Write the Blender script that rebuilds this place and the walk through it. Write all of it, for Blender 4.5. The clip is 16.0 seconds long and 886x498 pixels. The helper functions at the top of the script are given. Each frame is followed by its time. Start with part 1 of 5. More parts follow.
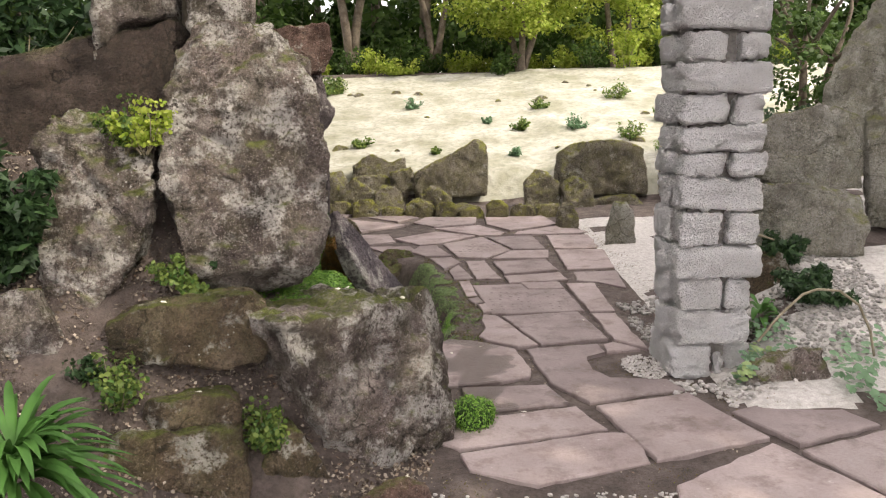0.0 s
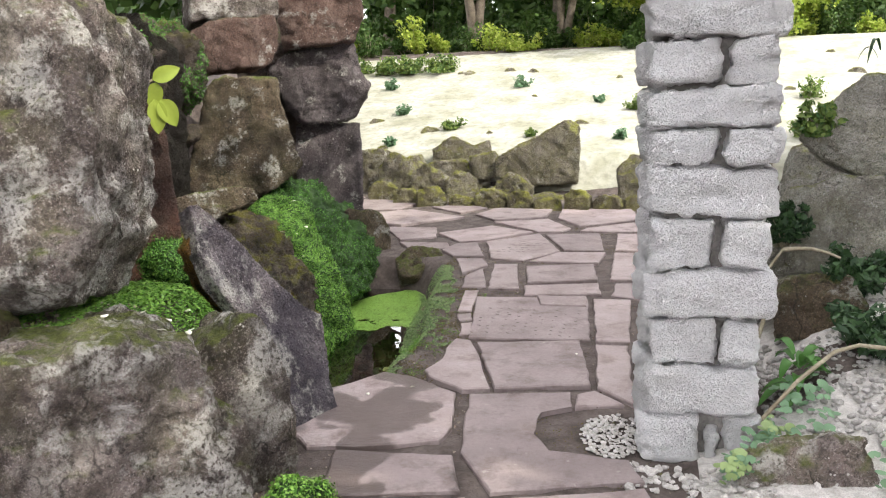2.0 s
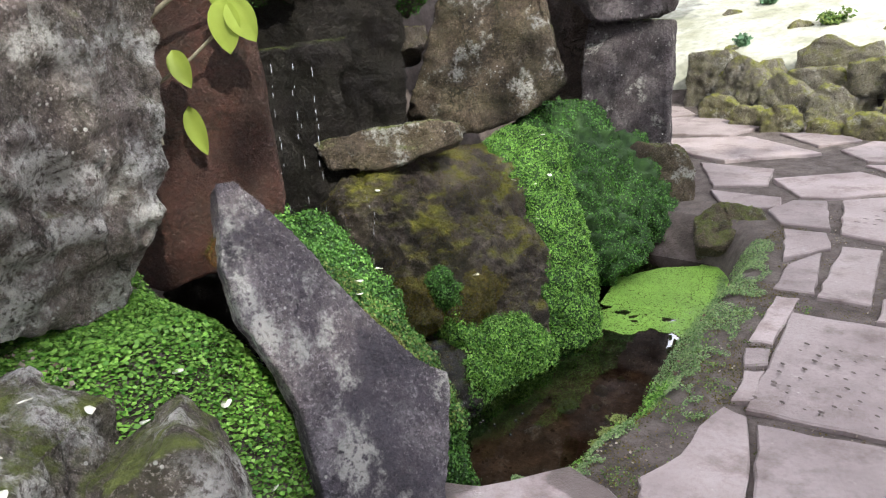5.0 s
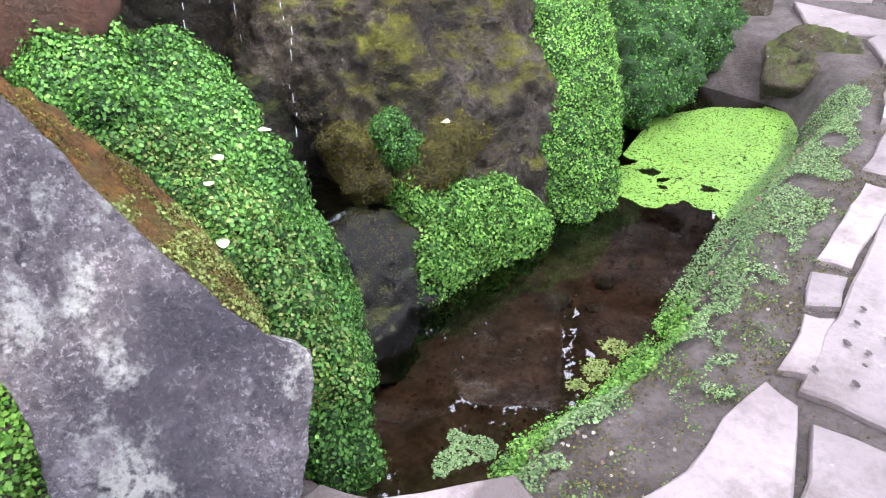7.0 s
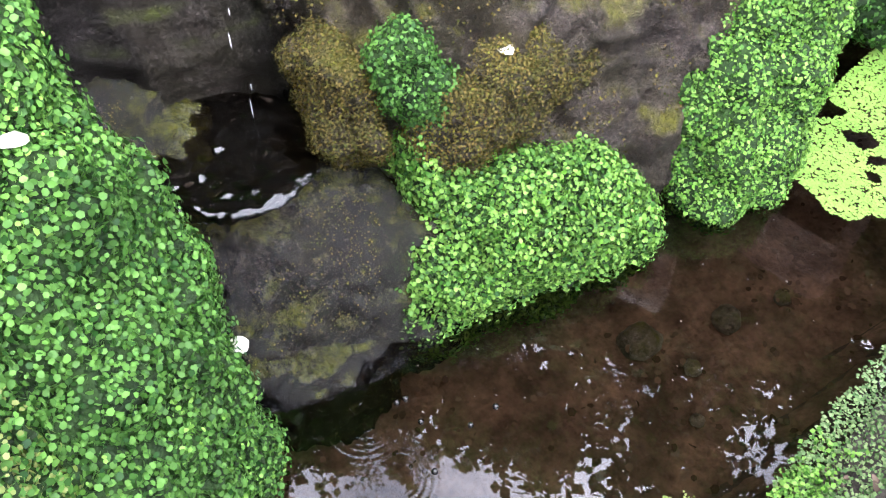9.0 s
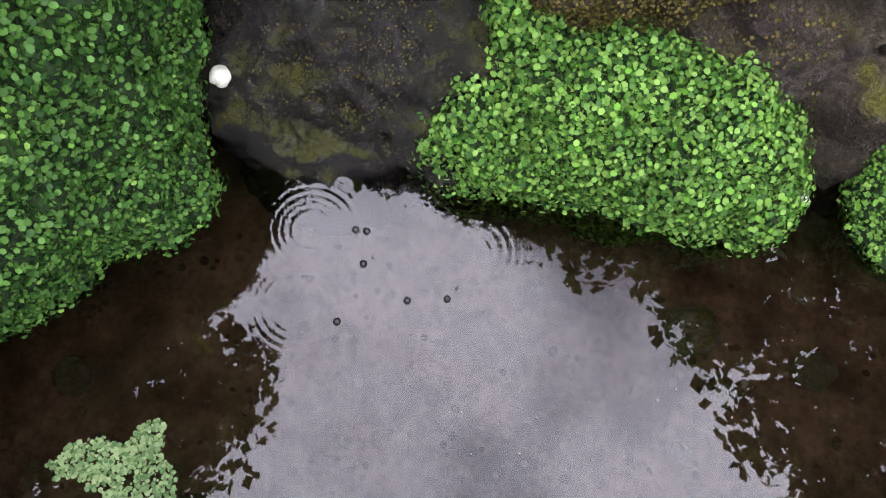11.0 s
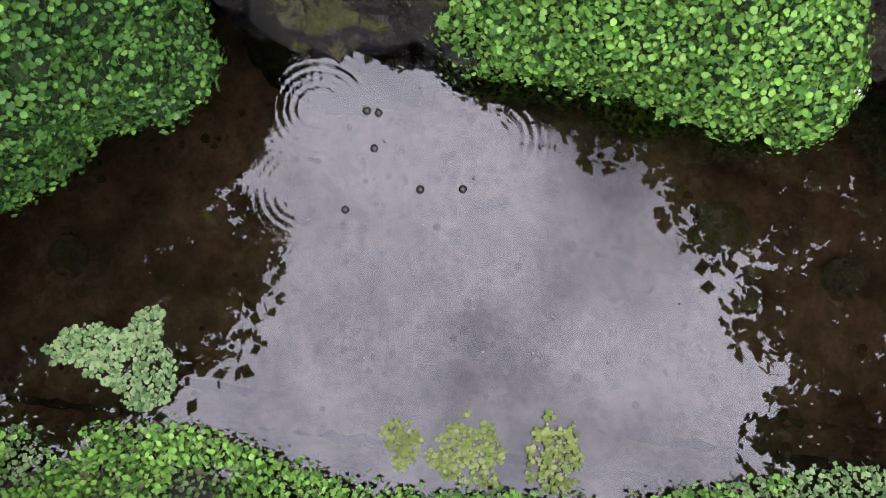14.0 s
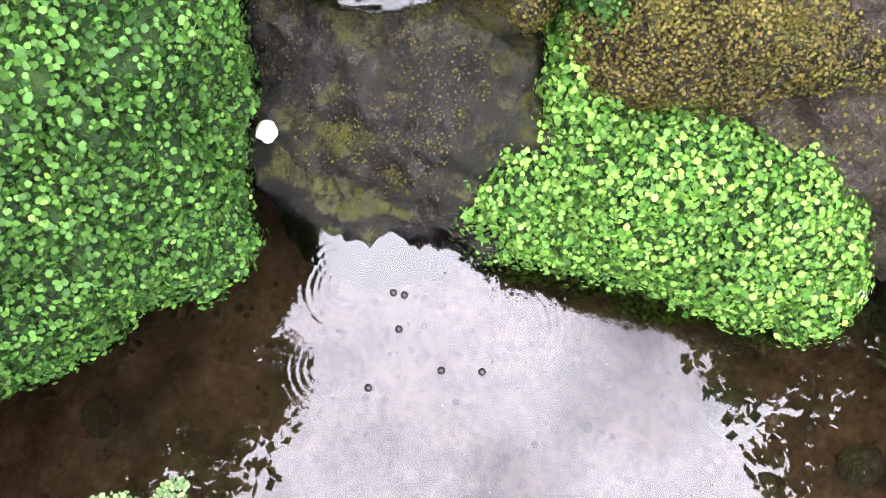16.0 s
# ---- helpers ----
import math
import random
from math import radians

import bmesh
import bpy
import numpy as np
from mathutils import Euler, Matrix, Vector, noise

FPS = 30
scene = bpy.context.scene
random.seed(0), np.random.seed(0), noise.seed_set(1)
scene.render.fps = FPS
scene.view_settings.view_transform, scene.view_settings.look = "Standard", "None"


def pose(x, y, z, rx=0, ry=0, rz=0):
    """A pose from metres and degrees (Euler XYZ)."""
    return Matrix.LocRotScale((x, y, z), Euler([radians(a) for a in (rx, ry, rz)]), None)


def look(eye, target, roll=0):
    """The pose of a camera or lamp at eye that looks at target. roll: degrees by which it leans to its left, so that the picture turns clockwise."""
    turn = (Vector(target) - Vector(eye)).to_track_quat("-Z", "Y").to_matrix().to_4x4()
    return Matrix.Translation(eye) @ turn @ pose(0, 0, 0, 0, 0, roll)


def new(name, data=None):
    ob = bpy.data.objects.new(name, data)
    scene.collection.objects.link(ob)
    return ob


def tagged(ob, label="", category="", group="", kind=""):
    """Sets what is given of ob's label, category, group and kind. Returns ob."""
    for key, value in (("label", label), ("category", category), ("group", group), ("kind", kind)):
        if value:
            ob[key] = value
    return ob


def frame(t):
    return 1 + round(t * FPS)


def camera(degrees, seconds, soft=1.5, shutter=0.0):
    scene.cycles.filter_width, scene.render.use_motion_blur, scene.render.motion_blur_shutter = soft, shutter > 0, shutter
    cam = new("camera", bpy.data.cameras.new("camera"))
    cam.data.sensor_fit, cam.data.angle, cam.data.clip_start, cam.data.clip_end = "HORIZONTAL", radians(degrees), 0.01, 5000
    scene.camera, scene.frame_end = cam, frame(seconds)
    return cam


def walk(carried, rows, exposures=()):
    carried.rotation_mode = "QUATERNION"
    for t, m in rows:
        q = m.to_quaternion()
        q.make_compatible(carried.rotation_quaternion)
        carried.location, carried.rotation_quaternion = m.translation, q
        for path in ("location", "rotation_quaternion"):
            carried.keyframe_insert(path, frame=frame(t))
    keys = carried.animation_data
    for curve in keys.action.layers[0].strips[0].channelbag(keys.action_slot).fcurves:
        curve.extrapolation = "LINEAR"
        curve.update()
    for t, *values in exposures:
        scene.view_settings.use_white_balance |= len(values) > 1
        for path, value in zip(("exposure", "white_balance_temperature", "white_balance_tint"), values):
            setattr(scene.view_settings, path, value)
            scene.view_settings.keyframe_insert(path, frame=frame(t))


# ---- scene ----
cam = camera(55.9, 16.0, soft=1.1)
PATH = [
    (0, (0.090, 0.180, 1.496), (0.053, 2.340, 1.078), -1),
    (0.5, (0.283, 0.349, 1.437), (0.042, 2.495, 1.013), -1.4),
    (1, (0.583, 0.684, 1.330), (0.252, 2.812, 0.878), -1.6),
    (1.5, (0.901, 1.167, 1.330), (0.578, 3.301, 0.905), -0.8),
    (2, (1.192, 1.495, 1.348), (0.686, 3.589, 0.902), -1.8),
    (2.5, (1.384, 1.800, 1.342), (0.860, 3.883, 0.867), -1.9),
    (3, (1.444, 2.153, 1.372), (0.769, 4.182, 0.861), -1),
    (3.5, (1.430, 2.458, 1.370), (0.394, 4.323, 0.829), -3.1),
    (4, (1.378, 2.706, 1.338), (0.102, 4.400, 0.752), -4.2),
    (4.2, (1.316, 2.826, 1.318), (0.017, 4.492, 0.705), -4.4),
    (6.3, (0.771, 3.879, 1.288), (-0.487, 5.239, 0.534), -1.6),
    (6.5, (0.733, 3.95, 1.26), (-0.489, 5.275, 0.392), -1.4),
    (7, (0.656, 4.199, 1.179), (-0.487, 5.414, 0.076), -0.6),
    (7.5, (0.588, 4.408, 1.144), (-0.487, 5.517, -0.127), 1.9),
    (8, (0.412, 4.645, 1.09), (-0.694, 5.656, -0.234), 2.3),
    (8.2, (0.321, 4.75, 1.069), (-0.783, 5.719, -0.288), 2.2),
    (10.3, (-0.168, 5.522, 0.923), (-1.081, 5.641, -1.075), 3.7),
    (10.5, (-0.130, 5.554, 0.901), (-1.058, 5.547, -1.095), 1.6),
    (11, (-0.135, 5.581, 0.861), (-0.920, 5.557, -1.195), 3.3),
    (11.5, (-0.156, 5.577, 0.818), (-0.806, 5.561, -1.284), 3.8),
    (12, (-0.160, 5.575, 0.806), (-0.745, 5.562, -1.315), 4.5),
    (12.5, (-0.165, 5.570, 0.803), (-0.685, 5.559, -1.334), 4.8),
    (13, (-0.166, 5.569, 0.797), (-0.660, 5.561, -1.346), 5.5),
    (13.5, (-0.165, 5.572, 0.795), (-0.648, 5.561, -1.351), 5.4),
    (14, (-0.173, 5.570, 0.796), (-0.645, 5.557, -1.352), 5.3),
    (14.5, (-0.188, 5.568, 0.808), (-0.681, 5.548, -1.335), 5),
    (15, (-0.198, 5.565, 0.827), (-0.774, 5.536, -1.295), 4.8),
    (15.5, (-0.211, 5.559, 0.844), (-0.864, 5.519, -1.257), 4.6),
    (16, (-0.226, 5.563, 0.867), (-1.011, 5.446, -1.185), 0.7),
]
walk(cam, [(t, look(eye, target, roll)) for t, eye, target, roll in PATH],
     exposures=[(0.0, 0.55, 7300, 11), (0.5, 1.02, 6900, 10), (1.0, 0.92, 6700, 8), (2.0, 0.95, 6700, 7), (3.0, 1.08, 6500, 7), (4.2, 0.88, 6400, 6), (6.3, 1.92, 5900, 9), (8.2, 2.22, 5800, 12), (10.3, 2.85, 6300, 12), (10.6, 2.65, 6300, 13),
                (11.0, 1.5, 6150, 14), (14.5, 1.5, 6150, 14), (15.4, 1.4, 6150, 14), (15.7, 1.85, 6200, 13), (16.0, 2.72, 6300, 12)])

# ---------------------------------------------------------------- light
SUN_DIR = Vector((0.62, -0.30, 0.72)).normalized()      # towards the sun
sun_data = bpy.data.lights.new("sun", "SUN")
sun_data.energy, sun_data.angle, sun_data.color = 3.0, radians(0.55), (1.0, 0.95, 0.86)
sun = new("sun", sun_data)
sun.matrix_world = look((0, 0, 0), tuple(-SUN_DIR))
world = bpy.data.worlds.new("sky")
scene.world = world
world.use_nodes = True
wn, wl = world.node_tree.nodes, world.node_tree.links
wn.clear()
w_out, w_bg = wn.new("ShaderNodeOutputWorld"), wn.new("ShaderNodeBackground")
w_sky, w_noise, w_ramp, w_mix, w_co = (wn.new("ShaderNodeTexSky"), wn.new("ShaderNodeTexNoise"), wn.new("ShaderNodeValToRGB"),
                                       wn.new("ShaderNodeMix"), wn.new("ShaderNodeTexCoord"))
w_sky.sky_type, w_sky.sun_disc = "NISHITA", False
w_sky.sun_elevation = math.asin(SUN_DIR.z)
w_sky.sun_rotation = math.atan2(SUN_DIR.x, SUN_DIR.y)
w_noise.inputs["Scale"].default_value, w_noise.inputs["Detail"].default_value = 4.5, 4
w_noise.inputs["Roughness"].default_value = 0.55
w_ramp.color_ramp.elements[0].position, w_ramp.color_ramp.elements[1].position = 0.16, 0.60
w_mix.data_type = "RGBA"
w_mix.inputs[7].default_value = (19.0, 18.4, 20.0, 1)      # bright thin cloud
wl.new(w_co.outputs["Generated"], w_noise.inputs["Vector"])
wl.new(w_noise.outputs["Fac"], w_ramp.inputs["Fac"])
wl.new(w_ramp.outputs["Color"], w_mix.inputs[0])
wl.new(w_sky.outputs["Color"], w_mix.inputs[6])
wl.new(w_mix.outputs[2], w_bg.inputs["Color"])
w_bg.inputs["Strength"].default_value = 0.15
wl.new(w_bg.outputs["Background"], w_out.inputs["Surface"])

# ---------------------------------------------------------------- materials
def rgb(c):
    return (*c, 1.0)


def material(name, rough=0.85):
    m = bpy.data.materials.new(name)
    m.use_nodes = True
    n = m.node_tree.nodes
    b = n["Principled BSDF"]
    b.inputs["Roughness"].default_value = rough
    return m, n, m.node_tree.links, b


def mixc(n, l, fac, a, b, mode="MIX"):
    x = n.new("ShaderNodeMix")
    x.data_type, x.blend_type = "RGBA", mode
    for sock, v in ((0, fac), (6, a), (7, b)):
        if hasattr(v, "is_output"):
            l.new(v, x.inputs[sock])
        else:
            x.inputs[sock].default_value = v if sock == 0 else rgb(v)
    return x.outputs[2]


def noise_fac(n, l, co, scale, lo, hi, detail=6, rough=0.6, kind="NOISE"):
    t = n.new("ShaderNodeTexNoise" if kind == "NOISE" else "ShaderNodeTexVoronoi")
    t.inputs["Scale"].default_value = scale
    if kind == "NOISE":
        t.inputs["Detail"].default_value, t.inputs["Roughness"].default_value = detail, rough
    if co is not None:
        l.new(co, t.inputs["Vector"])
    r = n.new("ShaderNodeMapRange")
    r.inputs[1].default_value, r.inputs[2].default_value = lo, hi
    l.new(t.outputs[0], r.inputs[0])
    return r.outputs[0]


def maths(n, l, op, a, b=0.0):
    x = n.new("ShaderNodeMath")
    x.operation, x.use_clamp = op, True
    for i, v in enumerate((a, b)):
        if hasattr(v, "is_output"):
            l.new(v, x.inputs[i])
        else:
            x.inputs[i].default_value = v
    return x.outputs[0]


def bumps(n, l, b, co, parts, dist=0.01):
    """A chain of bumps from (scale, strength, kind)."""
    last = None
    for scale, strength, kind in parts:
        t = n.new("ShaderNodeTexNoise" if kind == "NOISE" else "ShaderNodeTexVoronoi")
        t.inputs["Scale"].default_value = scale
        if kind == "NOISE":
            t.inputs["Detail"].default_value, t.inputs["Roughness"].default_value = 8, 0.65
        l.new(co, t.inputs["Vector"])
        k = n.new("ShaderNodeBump")
        k.inputs["Strength"].default_value, k.inputs["Distance"].default_value = strength, dist
        l.new(t.outputs[0], k.inputs["Height"])
        if last is not None:
            l.new(last, k.inputs["Normal"])
        last = k.outputs[0]
    l.new(last, b.inputs["Normal"])


def rock_material(name, dark, mid, light, lichen=0.3, moss=0.0, rough=0.9, crack=1.0, moss_col=(0.075, 0.085, 0.02), lichen_col=(0.52, 0.50, 0.45), spec=0.35, speck=1.0):
    m, n, l, b = material(name, rough)
    b.inputs["Specular IOR Level"].default_value = spec
    g = n.new("ShaderNodeNewGeometry")
    co = g.outputs["Position"]
    c = mixc(n, l, noise_fac(n, l, co, 1.9, 0.34, 0.62, 12, 0.68), dark, mid)
    c = mixc(n, l, maths(n, l, "MULTIPLY", noise_fac(n, l, co, 5.0, 0.48, 0.68, 12, 0.72), 0.8), c, light)
    c = mixc(n, l, maths(n, l, "MULTIPLY", noise_fac(n, l, co, 17.0, 0.56, 0.62, 10, 0.75), 0.6 * speck), c, tuple(v * 0.4 for v in dark))
    c = mixc(n, l, maths(n, l, "MULTIPLY", noise_fac(n, l, co, 62.0, 0.49, 0.58, 8, 0.8), 0.6 * speck), c, tuple(v * 0.42 for v in dark))
    c = mixc(n, l, maths(n, l, "MULTIPLY", noise_fac(n, l, co, 115.0, 0.55, 0.62, 4, 0.75), 0.4), c, tuple(min(v * 1.5, 0.8) for v in light))
    if speck == 1.0:
        c = mixc(n, l, maths(n, l, "MULTIPLY", noise_fac(n, l, co, 2.7, 0.50, 0.60, 14, 0.74), 0.72), c, tuple(v * 0.8 for v in dark))
        # weather streaks and hairline cracks
        st = n.new("ShaderNodeMapping")
        st.inputs["Scale"].default_value = (7.0, 7.0, 1.6)
        l.new(co, st.inputs["Vector"])
        c = mixc(n, l, maths(n, l, "MULTIPLY", noise_fac(n, l, st.outputs[0], 1.0, 0.52, 0.66, 9, 0.7), 0.6), c, tuple(v * 0.55 for v in dark))
        wob = n.new("ShaderNodeTexNoise")
        wob.inputs["Scale"].default_value, wob.inputs["Detail"].default_value = 4.0, 5
        l.new(co, wob.inputs["Vector"])
        ad = n.new("ShaderNodeVectorMath")
        ad.operation = "MULTIPLY_ADD"
        ad.inputs[1].default_value = (0.45, 0.45, 0.45)
        l.new(wob.outputs["Color"], ad.inputs[0])
        l.new(co, ad.inputs[2])
        vo = n.new("ShaderNodeTexVoronoi")
        vo.feature = "DISTANCE_TO_EDGE"
        vo.inputs["Scale"].default_value = 3.2
        l.new(ad.outputs[0], vo.inputs["Vector"])
        r = n.new("ShaderNodeMapRange")
        r.inputs[1].default_value, r.inputs[2].default_value = 0.022, 0.004
        l.new(vo.outputs["Distance"], r.inputs[0])
        c = mixc(n, l, maths(n, l, "MULTIPLY", r.outputs[0], maths(n, l, "MULTIPLY", noise_fac(n, l, co, 3.0, 0.46, 0.58), 0.8)), c, tuple(v * 0.3 for v in dark))
    if lichen:
        f = maths(n, l, "MULTIPLY", noise_fac(n, l, co, 5.5, 0.60 - 0.16 * lichen, 0.66 - 0.12 * lichen, 10, 0.72), noise_fac(n, l, co, 70.0, 0.36, 0.50, 4, 0.6))
        c = mixc(n, l, maths(n, l, "MULTIPLY", f, 0.85), c, lichen_col)
        spots = n.new("ShaderNodeTexVoronoi")
        spots.inputs["Scale"].default_value = 34
        l.new(co, spots.inputs["Vector"])
        r = n.new("ShaderNodeMapRange")
        r.inputs[1].default_value, r.inputs[2].default_value = 0.17, 0.11
        l.new(spots.outputs["Distance"], r.inputs[0])
        c = mixc(n, l, maths(n, l, "MULTIPLY", r.outputs[0], noise_fac(n, l, co, 4.0, 0.56, 0.60)), c, lichen_col)
    if moss:
        sx = n.new("ShaderNodeSeparateXYZ")
        l.new(g.outputs["Normal"], sx.inputs[0])
        up = n.new("ShaderNodeMapRange")
        up.inputs[1].default_value, up.inputs[2].default_value = 0.75 - 0.6 * moss, 1.05 - 0.45 * moss
        l.new(sx.outputs[2], up.inputs[0])
        f = maths(n, l, "MULTIPLY", maths(n, l, "ADD", up.outputs[0], 0.25 * moss), noise_fac(n, l, co, 7.0, 0.42, 0.58, 8, 0.7))
        mc = mixc(n, l, noise_fac(n, l, co, 40.0, 0.35, 0.65), moss_col, tuple(v * 2.1 for v in moss_col))
        c = mixc(n, l, f, c, mc)
    l.new(c, b.inputs["Base Color"])
    bumps(n, l, b, co, ((6.0, 0.7 * crack, "NOISE"), (26.0, 1.0, "NOISE"), (90.0, 1.0, "NOISE")), 0.06)
    return m


def plain_material(name, a, c2, scale=20.0, rough=0.85, bump=0.4, bscale=60.0, per_object=0.0, rough_lo=None):
    m, n, l, b = material(name, rough)
    g = n.new("ShaderNodeNewGeometry")
    co = g.outputs["Position"]
    c = mixc(n, l, noise_fac(n, l, co, scale, 0.35, 0.65), a, c2)
    c = mixc(n, l, maths(n, l, "MULTIPLY", noise_fac(n, l, co, scale * 6, 0.45, 0.7), 0.5), c, tuple(v * 0.45 for v in a))
    if per_object:
        o = n.new("ShaderNodeObjectInfo")
        h = n.new("ShaderNodeHueSaturation")
        r = n.new("ShaderNodeMapRange")
        r.inputs[3].default_value, r.inputs[4].default_value = 1 - per_object, 1 + per_object
        l.new(o.outputs["Random"], r.inputs[0])
        l.new(r.outputs[0], h.inputs["Value"])
        l.new(c, h.inputs["Color"])
        c = h.outputs[0]
    l.new(c, b.inputs["Base Color"])
    if rough_lo is not None:
        r = n.new("ShaderNodeMapRange")
        r.inputs[3].default_value, r.inputs[4].default_value = rough_lo, rough
        l.new(noise_fac(n, l, co, scale * 2, 0.35, 0.6), r.inputs[0])
        l.new(r.outputs[0], b.inputs["Roughness"])
    bumps(n, l, b, co, ((bscale * 0.25, bump, "NOISE"), (bscale, bump, "NOISE")), 0.01)
    return m


def leaf_material(name, a, c2, c3=None, trans=0.35, rough=0.5):
    """Leaves: colour varies from leaf to leaf, and light comes through."""
    m, n, l, b = material(name, rough)
    b.inputs["Specular IOR Level"].default_value = 0.22
    g = n.new("ShaderNodeNewGeometry")
    r = n.new("ShaderNodeValToRGB")
    r.color_ramp.elements[0].color, r.color_ramp.elements[1].color = rgb(a), rgb(c2)
    if c3:
        e = r.color_ramp.elements.new(0.93)
        e.color = rgb(c3)
        r.color_ramp.elements[1].position = 0.86
    l.new(g.outputs["Random Per Island"], r.inputs["Fac"])
    c = mixc(n, l, maths(n, l, "MULTIPLY", noise_fac(n, l, g.outputs["Position"], 9.0, 0.35, 0.65), 0.35), r.outputs["Color"], tuple(v * 0.5 for v in a))
    l.new(c, b.inputs["Base Color"])
    t = n.new("ShaderNodeBsdfTranslucent")
    l.new(c, t.inputs["Color"])
    mx = n.new("ShaderNodeMixShader")
    mx.inputs[0].default_value = trans
    l.new(b.outputs[0], mx.inputs[1])
    l.new(t.outputs[0], mx.inputs[2])
    l.new(mx.outputs[0], n["Material Output"].inputs["Surface"])
    return m


MAT = {}
MAT["boulder"] = rock_material("grey_brown_boulder", (0.062, 0.046, 0.039), (0.27, 0.215, 0.19), (0.52, 0.46, 0.42), 0.66, 0.55, lichen_col=(0.66, 0.63, 0.58))
MAT["boulder_brown"] = rock_material("brown_boulder", (0.055, 0.040, 0.026), (0.17, 0.122, 0.08), (0.30, 0.235, 0.165), 0.3, 0.55)
MAT["boulder_dark"] = rock_material("dark_brown_ledge", (0.05, 0.036, 0.03), (0.115, 0.082, 0.066), (0.17, 0.13, 0.11), 0.0, 0.15)
MAT["boulder_red"] = rock_material("reddish_block", (0.10, 0.055, 0.042), (0.23, 0.145, 0.115), (0.34, 0.25, 0.21), 0.1, 0.05)
MAT["boulder_purple"] = rock_material("purple_grey_block", (0.06, 0.048, 0.05), (0.155, 0.125, 0.125), (0.31, 0.27, 0.27), 0.12, 0.1)
MAT["slab_grey"] = rock_material("speckled_grey_slab", (0.075, 0.065, 0.08), (0.20, 0.165, 0.165), (0.42, 0.38, 0.385), 0.5, 0.0, crack=0.6)
MAT["slab_red"] = rock_material("wet_red_slab", (0.065, 0.032, 0.024), (0.15, 0.055, 0.04), (0.12, 0.075, 0.06), 0.0, 0.2, rough=0.5)
MAT["wet"] = rock_material("wet_stone_with_recess_shade", (0.010, 0.008, 0.007), (0.028, 0.022, 0.018), (0.055, 0.047, 0.042), 0.0, 0.25, rough=0.5, moss_col=(0.03, 0.036, 0.008), spec=0.12)
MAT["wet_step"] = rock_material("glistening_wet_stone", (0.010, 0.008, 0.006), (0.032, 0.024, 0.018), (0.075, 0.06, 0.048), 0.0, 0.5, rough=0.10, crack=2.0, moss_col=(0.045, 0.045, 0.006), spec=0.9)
MAT["mossy"] = rock_material("mossy_wet_stone", (0.018, 0.013, 0.010), (0.085, 0.062, 0.050), (0.23, 0.185, 0.16), 0.0, 0.5, rough=0.55, moss_col=(0.085, 0.08, 0.010), spec=0.25)
MAT["pale"] = rock_material("pale_limestone", (0.74, 0.725, 0.71), (0.86, 0.85, 0.84), (0.92, 0.915, 0.91), 0.2, 0.0, lichen_col=(0.88, 0.875, 0.87), crack=0.8, speck=0.16)
MAT["mortar"] = plain_material("pillar_mortar", (0.15, 0.14, 0.125), (0.27, 0.255, 0.235), 14, 0.95, 0.6, 90)
MAT["terrace"] = rock_material("terrace_rock", (0.13, 0.11, 0.08), (0.28, 0.25, 0.195), (0.44, 0.40, 0.33), 0.2, 0.85, moss_col=(0.15, 0.15, 0.035))
MAT["garden_rock"] = rock_material("garden_rock", (0.25, 0.235, 0.19), (0.45, 0.425, 0.36), (0.62, 0.60, 0.54), 0.4, 0.5, moss_col=(0.14, 0.15, 0.04))
MAT["soil"] = plain_material("damp_soil", (0.058, 0.043, 0.036), (0.135, 0.108, 0.094), 9, 0.95, 0.8, 120)
MAT["bed"] = plain_material("pool_bed", (0.085, 0.055, 0.040), (0.30, 0.205, 0.145), 11, 0.9, 0.8, 60)
MAT["petal"] = plain_material("petal", (0.62, 0.60, 0.45), (0.75, 0.74, 0.66), 60, 0.6, 0.1, 40)
MAT["bark"] = plain_material("bark", (0.09, 0.07, 0.05), (0.19, 0.155, 0.12), 9, 0.9, 0.8, 40)
MAT["twig"] = plain_material("dry_stem", (0.17, 0.14, 0.09), (0.30, 0.27, 0.19), 12, 0.8, 0.4, 60)
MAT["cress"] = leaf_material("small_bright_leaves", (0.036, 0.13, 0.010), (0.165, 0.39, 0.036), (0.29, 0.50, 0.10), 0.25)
MAT["cress_dark"] = leaf_material("small_shaded_leaves", (0.012, 0.052, 0.008), (0.066, 0.18, 0.026), (0.15, 0.32, 0.062), 0.25)
MAT["cress_yellow"] = leaf_material("yellow_green_leaves", (0.13, 0.19, 0.03), (0.25, 0.33, 0.07), (0.33, 0.36, 0.13))
MAT["cress_pale"] = leaf_material("pale_creeping_leaves", (0.08, 0.17, 0.05), (0.27, 0.40, 0.15), (0.33, 0.42, 0.19))
MAT["duckweed"] = leaf_material("duckweed", (0.20, 0.36, 0.06), (0.27, 0.44, 0.09), None, 0.15, 0.4)
MAT["moss_brown"] = leaf_material("olive_moss", (0.045, 0.055, 0.008), (0.165, 0.18, 0.018), (0.16, 0.11, 0.03), 0.2, 0.8)
MAT["leaf_gap_shade"] = plain_material("leaf_gap_shade", (0.010, 0.030, 0.004), (0.028, 0.07, 0.008), 20, 0.95, 0.6, 120)
MAT["weed"] = leaf_material("garden_weed_leaves", (0.04, 0.10, 0.025), (0.10, 0.20, 0.045), (0.24, 0.31, 0.08))
MAT["weed_blue"] = leaf_material("blue_green_leaves", (0.10, 0.19, 0.10), (0.20, 0.33, 0.19), None)
MAT["dark_leaf"] = leaf_material("dark_evergreen_leaves", (0.014, 0.034, 0.014), (0.05, 0.10, 0.035), None, 0.2)
MAT["lily"] = leaf_material("strap_leaves", (0.05, 0.14, 0.03), (0.12, 0.27, 0.06), None, 0.3)
